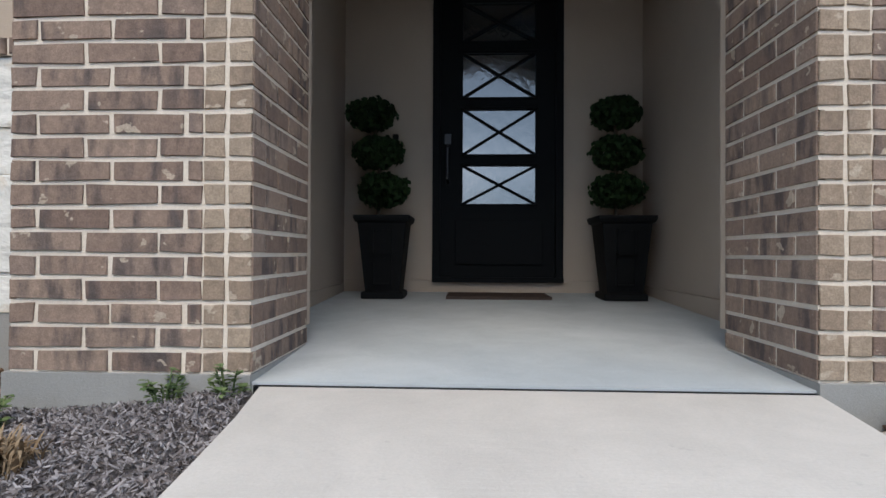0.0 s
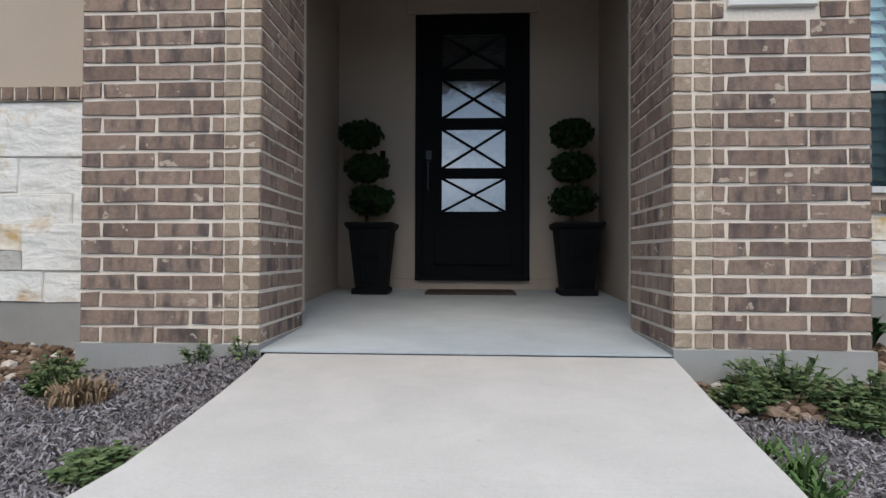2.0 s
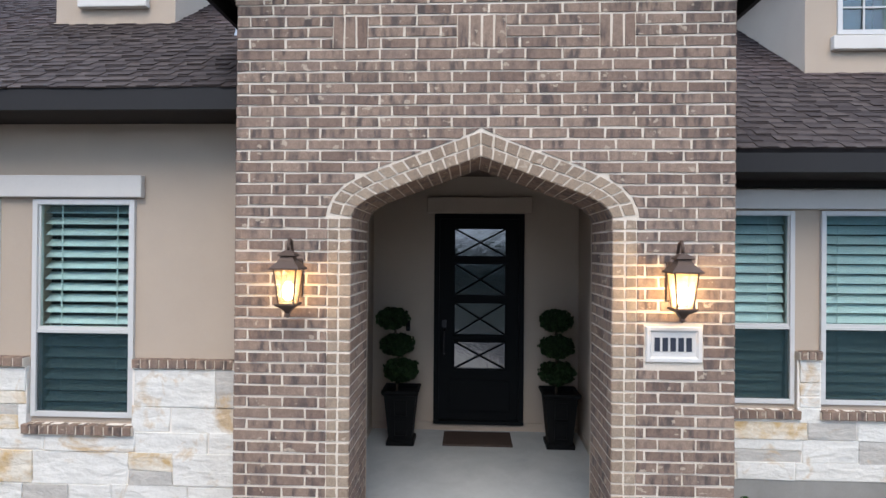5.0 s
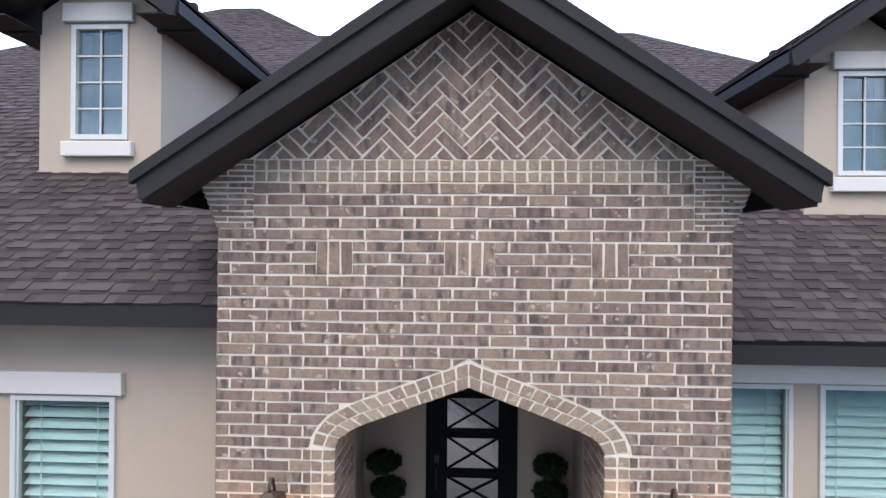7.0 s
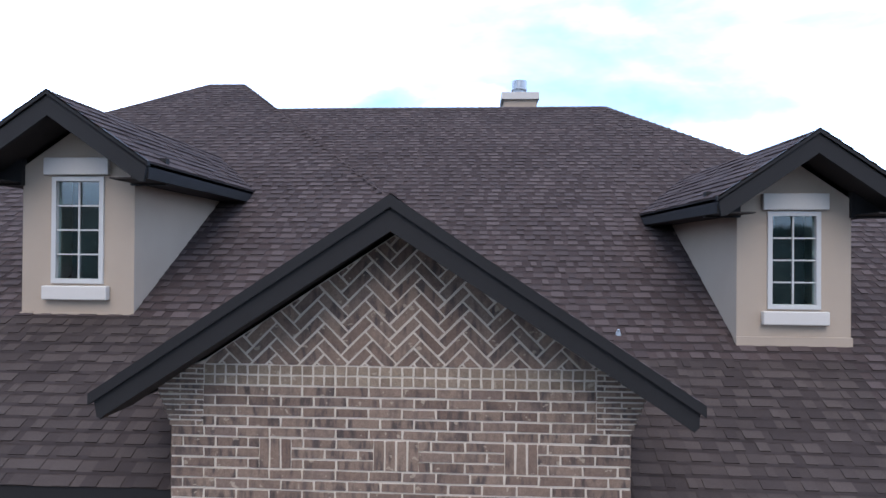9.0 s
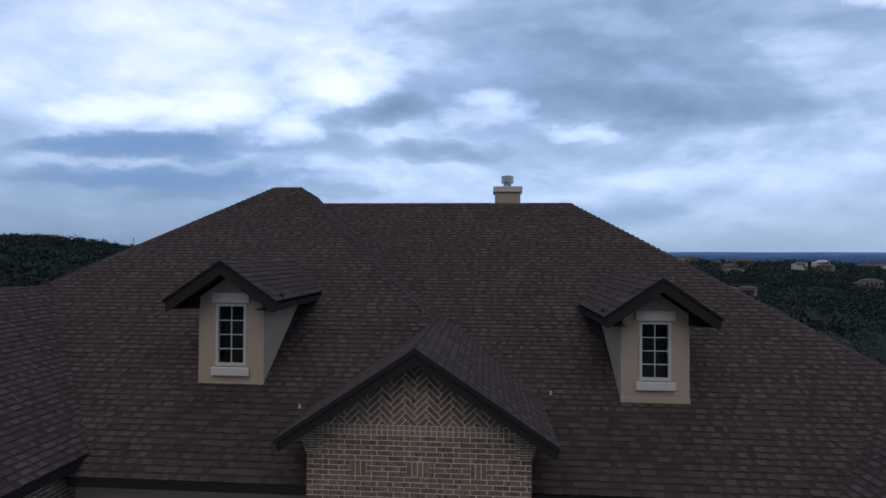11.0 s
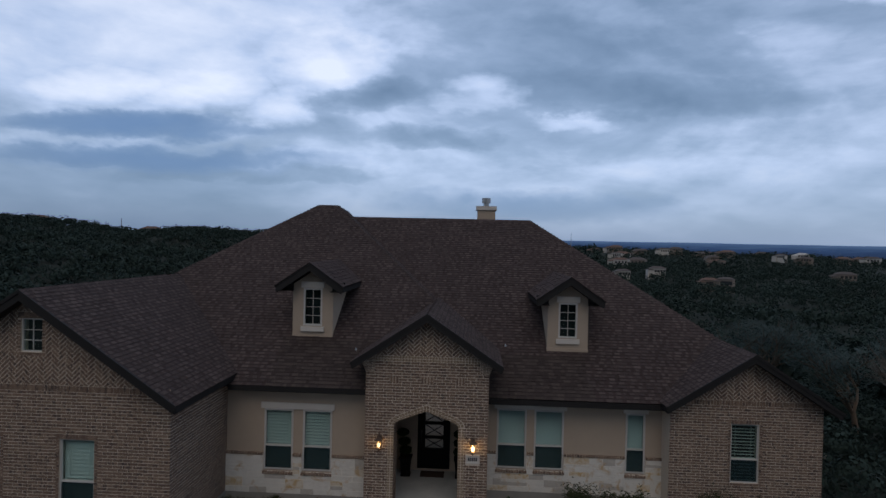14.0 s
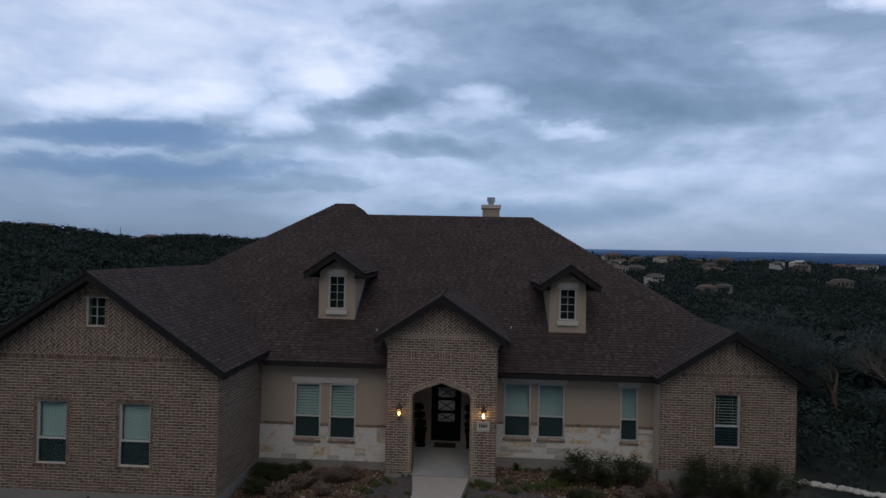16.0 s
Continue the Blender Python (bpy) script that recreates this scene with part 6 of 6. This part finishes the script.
def shrub(x, y, h, seed, leaf, label, stems=7, depth=3, leaves=6, size=0.05, lean=0.5, name="shrub", bark=None, width=0.007):
    rng = random.Random(seed)
    t = thing(name, label, "shrub", place=(x, y, land(x, y) - 0.01))
    st, tips, s = Shape(), [], Shape()
    for k in range(stems):
        a = rng.uniform(0, 6.28)
        d = Vector((math.cos(a) * lean, math.sin(a) * lean, 1)).normalized()
        branch(st, tips, Vector((math.cos(a) * 0.03, math.sin(a) * 0.03, 0)), d, h * 0.36, width, depth, rng, 0.42)
    for p, d in tips:
        for _ in range(leaves):
            a = rng.uniform(0, 6.28)
            l = size * rng.uniform(0.6, 1.2)
            blade(s, p + Vector((rng.gauss(0, size), rng.gauss(0, size), rng.gauss(0, size))), Vector((math.cos(a), math.sin(a), 0)), Vector((0, 0, rng.uniform(-0.2, 0.8))), l, l * (0.5 if leaf is DRY else 0.3), rng.random())
    part("branch", st, bark or TWIG, t)["kind"] = "stuff"
    if leaves:
        part("leaves", s, leaf, t)["kind"] = "stuff"
    return t


shrub(-2.82, -0.42, 0.55, 201, DRY, "withered brown shrub among the river rocks", 18, 3, 10, 0.032, 1.1)
shrub(-3.45, -0.45, 0.5, 202, DRY, "withered brown shrub among the river rocks", 14, 3, 9, 0.032, 1.2)
shrub(4.55, 0.35, 1.2, 203, OLIVE, "sparse upright shrub before the stone wainscot", 12, 3, 8, 0.06, 0.5)
shrub(5.95, 0.30, 1.05, 204, OLIVE, "sparse upright shrub before the stone wainscot", 11, 3, 8, 0.06, 0.5)
shrub(8.2, -0.05, 1.3, 205, OLIVE, "dark feathery shrub before the brick wing", 30, 3, 9, 0.045, 0.85)
shrub(9.95, -0.05, 1.15, 206, OLIVE, "dark feathery shrub before the brick wing", 26, 3, 9, 0.045, 0.8)
shrub(-4.9, -0.4, 0.5, 207, OLIVE, "low dark shrub in the corner bed", 16, 3, 8, 0.045, 1.3)
shrub(-4.0, -0.9, 0.4, 208, DRY, "low withered shrub in the corner bed", 12, 3, 8, 0.05, 1.0)
for k, (x, y, h, leaf) in enumerate(((-5.2, -1.3, 0.45, OLIVE), (-4.5, -1.5, 0.42, DRY), (-4.35, 0.05, 0.42, OLIVE), (-3.3, -1.25, 0.32, DRY), (-5.35, -0.2, 0.5, OLIVE), (3.75, 0.35, 0.5, OLIVE), (5.25, 0.45, 0.6, OLIVE), (6.35, -0.2, 0.55, DRY), (7.2, -0.1, 0.6, OLIVE), (5.6, -0.55, 0.4, DRY), (4.1, -0.75, 0.35, OLIVE), (9.05, -0.15, 0.6, OLIVE))):
    shrub(x, y, h, 220 + k, leaf, "low dark spreading shrub in the rock bed" if leaf is OLIVE else "low withered brush in the rock bed", 15, 3, 8, 0.04, 1.25)
shrub(-6.45, -2.75, 1.15, 209, OLIVE, "thin bare sapling against the brick wing", 2, 2, 0, 0.05, 0.12)
part_pipe = thing("standpipe", "short dark pipe standing before the brick wing", "pipe", place=(-9.15, -2.75, land(-9.15, -2.75)))
part("tube", Shape().tube([(0, 0, 0), (0, 0, 0.42)], 0.03, 10), BRONZE, part_pipe)
part("cap", Shape().tube([(0, 0, 0.42), (0, 0, 0.46)], 0.04, 10), BRONZE, part_pipe)


# ---- trees and distance ----
WOODS = leaf_surface("woodland_leaf", (0.022, 0.037, 0.032), (0.033, 0.051, 0.044))
PALE = plain("pale_bark", (0.11, 0.098, 0.085), 0.95, grain=30.0, vary=0.3)


def tree(x, y, h, seed, leafy=True):
    rng = random.Random(seed)
    t = thing("tree", "dark evergreen oak on the slope beside the house" if leafy else "bare pale-barked tree on the slope", "tree", "slope trees", place=(x, y, land(x, y) - 0.2))
    st, tips, s = Shape(), [], Shape()
    st.tube([(0, 0, 0), (0.05 * h, 0, h * 0.2), (0.03 * h, 0.02 * h, h * 0.36)], [h * 0.03, h * 0.024, h * 0.02], 8, False)
    for _ in range(4):
        a = rng.uniform(0, 6.28)
        branch(st, tips, Vector((0.03 * h, 0.02 * h, h * 0.33)), Vector((math.cos(a) * 0.7, math.sin(a) * 0.7, 0.8)).normalized(), h * 0.24, h * 0.014, 3 if leafy else 4, rng, 0.45)
    part("trunk", st, BARK if leafy else PALE, t)
    if leafy:
        for p, d in tips:
            for _ in range(52):
                q = p + Vector((rng.gauss(0, 1), rng.gauss(0, 1), rng.gauss(0, 0.8))) * h * 0.055
                b = rng.uniform(0, 6.28)
                l = h * 0.016 * rng.uniform(0.6, 1.3)
                blade(s, q, Vector((math.cos(b), math.sin(b), 0)), Vector((0, 0, rng.uniform(-0.6, 0.6))), l, l * 0.4, rng.random())
        part("crown", s, WOODS, t)
    return t


for k, (x, y, h) in enumerate(((17.0, 9.0, 5.0), (19.5, 13.0, 5.5), (22.0, 7.0, 5.0), (15.8, 14.5, 5.2), (24.5, 15.0, 6.0), (19.0, 19.5, 5.5), (27.5, 11.0, 5.5), (21.0, 25.0, 6.0), (28.0, 21.0, 6.0), (17.0, 4.6, 3.2), (20.5, 3.6, 3.6), (31.0, 27.0, 6.5), (25.0, 31.0, 6.5))):
    tree(x, y, h, 300 + k)
for k, (x, y, h) in enumerate(((22.5, 12.5, 5.2), (26.5, 17.0, 5.8))):
    tree(x, y, h, 340 + k, False)


def woods():
    """Crowns of many small leaves over the hills, and a line of trees across the road."""
    rng = np.random.default_rng(5)
    vs = []

    def crowns(places, sizes, n, leaf):
        """For each place, five lumps clothed with n leaves in all."""
        m = len(places)
        base = np.array([(x, y, land(x, y)) for x, y in places])
        r = np.asarray(sizes)[:, None]
        lump = rng.normal(0, 0.45, (m, 5, 3)) * r[:, :, None]
        lump[:, :, 2] = r * rng.uniform(0.5, 1.25, (m, 5))
        lump_r = r * rng.uniform(0.4, 0.7, (m, 5))
        pick = np.arange(n) % 5
        d = rng.normal(0, 1, (m, n, 3)) + np.array([0, 0, 0.2])
        d /= np.linalg.norm(d, axis=2, keepdims=True)
        p = base[:, None] + lump[:, pick] + d * lump_r[:, pick][:, :, None] * rng.uniform(0.75, 1.1, (m, n, 1))
        a = rng.normal(0, 1, (m, n, 3))
        b = np.cross(d + a * 0.4, a)
        b /= np.linalg.norm(b, axis=2, keepdims=True)
        c = np.cross(b, d)
        l = (r * rng.uniform(0.16, 0.34, (m, n)) * leaf)[:, :, None]
        vs.append(np.stack([p - b * l, p + c * l, p + b * l * 1.2, p - c * l * 0.8], axis=2).reshape(-1, 3))

    for lo, hi, r0, r1, total, n, size, leaf in ((-50, -13, 40, 200, 1000, 110, 2.2, 0.6), (-50, -10, 150, 460, 3600, 60, 2.7, 0.6), (8, 52, 32, 160, 1100, 120, 2.2, 0.55), (4, 52, 130, 560, 5000, 55, 2.8, 0.6), (6, 52, 520, 860, 2400, 36, 3.0, 0.7),
                                                 (-50, 52, 480, 1500, 2600, 20, 5.0, 0.8), (140, 168, 40, 60, 60, 240, 4.3, 1.0), (168, 192, 40, 60, 34, 240, 2.7, 1.0), (192, 220, 40, 60, 60, 240, 4.3, 1.0)):
        a = np.radians(rng.uniform(lo, hi, total))
        r = np.sqrt(rng.uniform(r0 ** 2, r1 ** 2, total))
        crowns(list(zip(np.sin(a) * r, np.cos(a) * r)), size * rng.uniform(0.6, 1.25, total), n, leaf)
    near = [(x, y) for x, y in zip(rng.uniform(11.6, 30.0, 430), rng.uniform(-1.0, 24.0, 430)) if y > 1.8 + 0.1 * (x - 11) or x > 14.5]
    crowns(near, rng.uniform(0.45, 1.05, len(near)), 280, 0.27)
    v = np.concatenate(vs)
    s = Shape()
    s.v = v.tolist()
    s.f = np.arange(len(v)).reshape(-1, 4).tolist()
    return s


tagged(part("woods", woods(), WOODS), "dark oak and juniper woods over the hills", "woods", kind="stuff")
PLASTER = plain("pale_plaster", (0.55, 0.53, 0.50), 0.9)
TANWALL = plain("tan_plaster", (0.25, 0.21, 0.18), 0.9)
TILE = plain("far_roof", (0.10, 0.085, 0.08), 0.9)
CLAY = plain("clay_roof", (0.15, 0.095, 0.075), 0.9)


def far_house(a, r, w, seed, wall, roof):
    """A house on the hills: walls with windows, a wing and hipped roofs."""
    rng = random.Random(seed)
    x, y = math.sin(radians(a)) * r, math.cos(radians(a)) * r
    hs = thing("house", "distant pale house among the trees" if wall is PLASTER else "distant tan house among the trees", "house", "houses on the hills", place=(x, y, land(x, y) + 3.0), turn=-a + rng.uniform(-30, 30))
    d, h = w * 0.5, rng.uniform(3.4, 4.8)
    part("wall", Shape().box(-w / 2, w / 2, -d / 2, d / 2, -4, h).box(-w * 0.75, -w * 0.3, -d * 0.8, d * 0.2, -4, h * 0.7), wall, hs)
    s = Shape()
    for x0, x1, y0, y1, z, k in ((-w / 2, w / 2, -d / 2, d / 2, h, 0.35), (-w * 0.75, -w * 0.3, -d * 0.8, d * 0.2, h * 0.7, 0.3)):
        o, e = 0.6, min(x1 - x0, y1 - y0) / 2
        s.add([(x0 - o, y0 - o, z), (x1 + o, y0 - o, z), (x1 + o, y1 + o, z), (x0 - o, y1 + o, z), (x0 + e, (y0 + y1) / 2, z + e * k * 1.6), (max(x0 + e, x1 - e), (y0 + y1) / 2, z + e * k * 1.6)],
              [(0, 1, 5, 4), (1, 2, 5), (2, 3, 4, 5), (3, 0, 4), (3, 2, 1, 0)])
    part("roof", s, roof, hs)
    for k in range(5):
        u = -w / 2 + w * (k + 0.5) / 5
        part("window", Shape().box(u - 0.8, u + 0.8, -d / 2 - 0.05, -d / 2 + 0.1, h * 0.3, h * 0.75), ROOM_SHADE, hs)


for k, (a, r, w, wall, roof) in enumerate(((13.8, 720, 20, PLASTER, TILE), (16.8, 740, 24, TANWALL, TILE), (19.8, 760, 26, TANWALL, TILE), (21.6, 780, 20, PLASTER, TILE), (24.2, 760, 30, TANWALL, CLAY), (27.0, 800, 24, TANWALL, TILE), (30.1, 760, 24, PLASTER, PLASTER),
                                           (15.4, 390, 17, PLASTER, TILE), (18.6, 400, 18, PLASTER, TILE), (23.4, 350, 16, TANWALL, CLAY), (24.9, 340, 14, TANWALL, TILE), (33.0, 780, 24, TANWALL, CLAY), (35.0, 760, 26, PLASTER, TILE), (22.6, 800, 16, TANWALL, TILE), (38.0, 720, 22, PLASTER, TILE),
                                           (-31.4, 520, 26, TANWALL, CLAY), (-22.4, 620, 20, TANWALL, CLAY), (-26.0, 700, 14, PLASTER, TILE), (-20.0, 900, 20, TANWALL, TILE), (-24.5, 640, 22, TANWALL, TILE), (-40.0, 480, 26, TANWALL, CLAY))):
    far_house(a, r, w * 0.56, 400 + k, wall, roof)
rng = random.Random(61)
for k in range(18):
    wall = rng.choice((PLASTER, TANWALL, TANWALL))
    far_house(rng.uniform(11.5, 39.0), rng.uniform(470, 830), rng.uniform(10, 17), 460 + k, wall, rng.choice((TILE, TILE, CLAY)))
for a, r, h in ((9.8, 1500, 42), (-33.5, 900, 28)):
    x, y = math.sin(radians(a)) * r, math.cos(radians(a)) * r
    m = thing("radio_mast", "thin radio mast on the far ridge", "mast", place=(x, y, land(x, y)))
    part("pole", Shape().tube([(0, 0, 0), (0, 0, h)], [0.9, 0.5], 6), STEEL, m)

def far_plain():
    """The low country behind the hills, all round ahead; its haze is painted."""
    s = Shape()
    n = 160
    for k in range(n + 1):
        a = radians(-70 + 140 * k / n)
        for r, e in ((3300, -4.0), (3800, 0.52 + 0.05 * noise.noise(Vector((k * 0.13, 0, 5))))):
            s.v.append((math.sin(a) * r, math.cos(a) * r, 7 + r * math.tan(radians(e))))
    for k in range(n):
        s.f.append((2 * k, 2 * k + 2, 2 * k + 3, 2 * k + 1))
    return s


# Distance haze painted as emission: navy below, paler blue towards the horizon.
n = surface("painted_haze", 1.0, 0, 0.0)
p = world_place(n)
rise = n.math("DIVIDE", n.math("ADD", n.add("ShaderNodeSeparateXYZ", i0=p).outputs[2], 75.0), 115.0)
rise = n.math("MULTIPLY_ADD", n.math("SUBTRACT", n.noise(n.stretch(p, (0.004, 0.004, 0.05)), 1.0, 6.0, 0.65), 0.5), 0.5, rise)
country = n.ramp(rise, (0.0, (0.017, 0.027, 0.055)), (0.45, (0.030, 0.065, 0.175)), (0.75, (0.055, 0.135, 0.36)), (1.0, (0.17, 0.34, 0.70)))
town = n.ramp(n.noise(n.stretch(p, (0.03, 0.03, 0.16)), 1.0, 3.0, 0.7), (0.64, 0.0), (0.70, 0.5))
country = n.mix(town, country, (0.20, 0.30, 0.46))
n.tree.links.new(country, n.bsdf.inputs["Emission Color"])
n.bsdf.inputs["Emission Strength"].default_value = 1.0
HAZE_PAINT = finish(n, (0.02, 0.03, 0.05))
tagged(part("backdrop", far_plain(), HAZE_PAINT), "plain out to the horizon, glowing with painted blue haze", "backdrop", kind="structure")

# small pipe flashings on the roof
for x, y in ((2.25, 2.55), (-2.25, 1.34)):
    z = PR(x, y) if x > 0 else PL(x, y)
    v = thing("roof_vent", "small pale metal pipe flashing on the shingles", "vent", place=(x, y, z))
    part("collar", Shape().tube([(0, 0, 0), (0, -0.01, 0.03)], [0.035, 0.022], 10), LEAD, v)
    part("pipe", Shape().tube([(0, -0.01, 0.02), (0, -0.02, 0.06)], 0.016, 10), LEAD, v)

# ---- single bricks of the entry tower, nearest the walk ----
pieces("brick", [p for p in face if p[0][1] <= 1.9], front(0.0), BRICK, tower, seed=90)
pieces("brick", squares, front(0.0), HEADER, tower, seed=91)
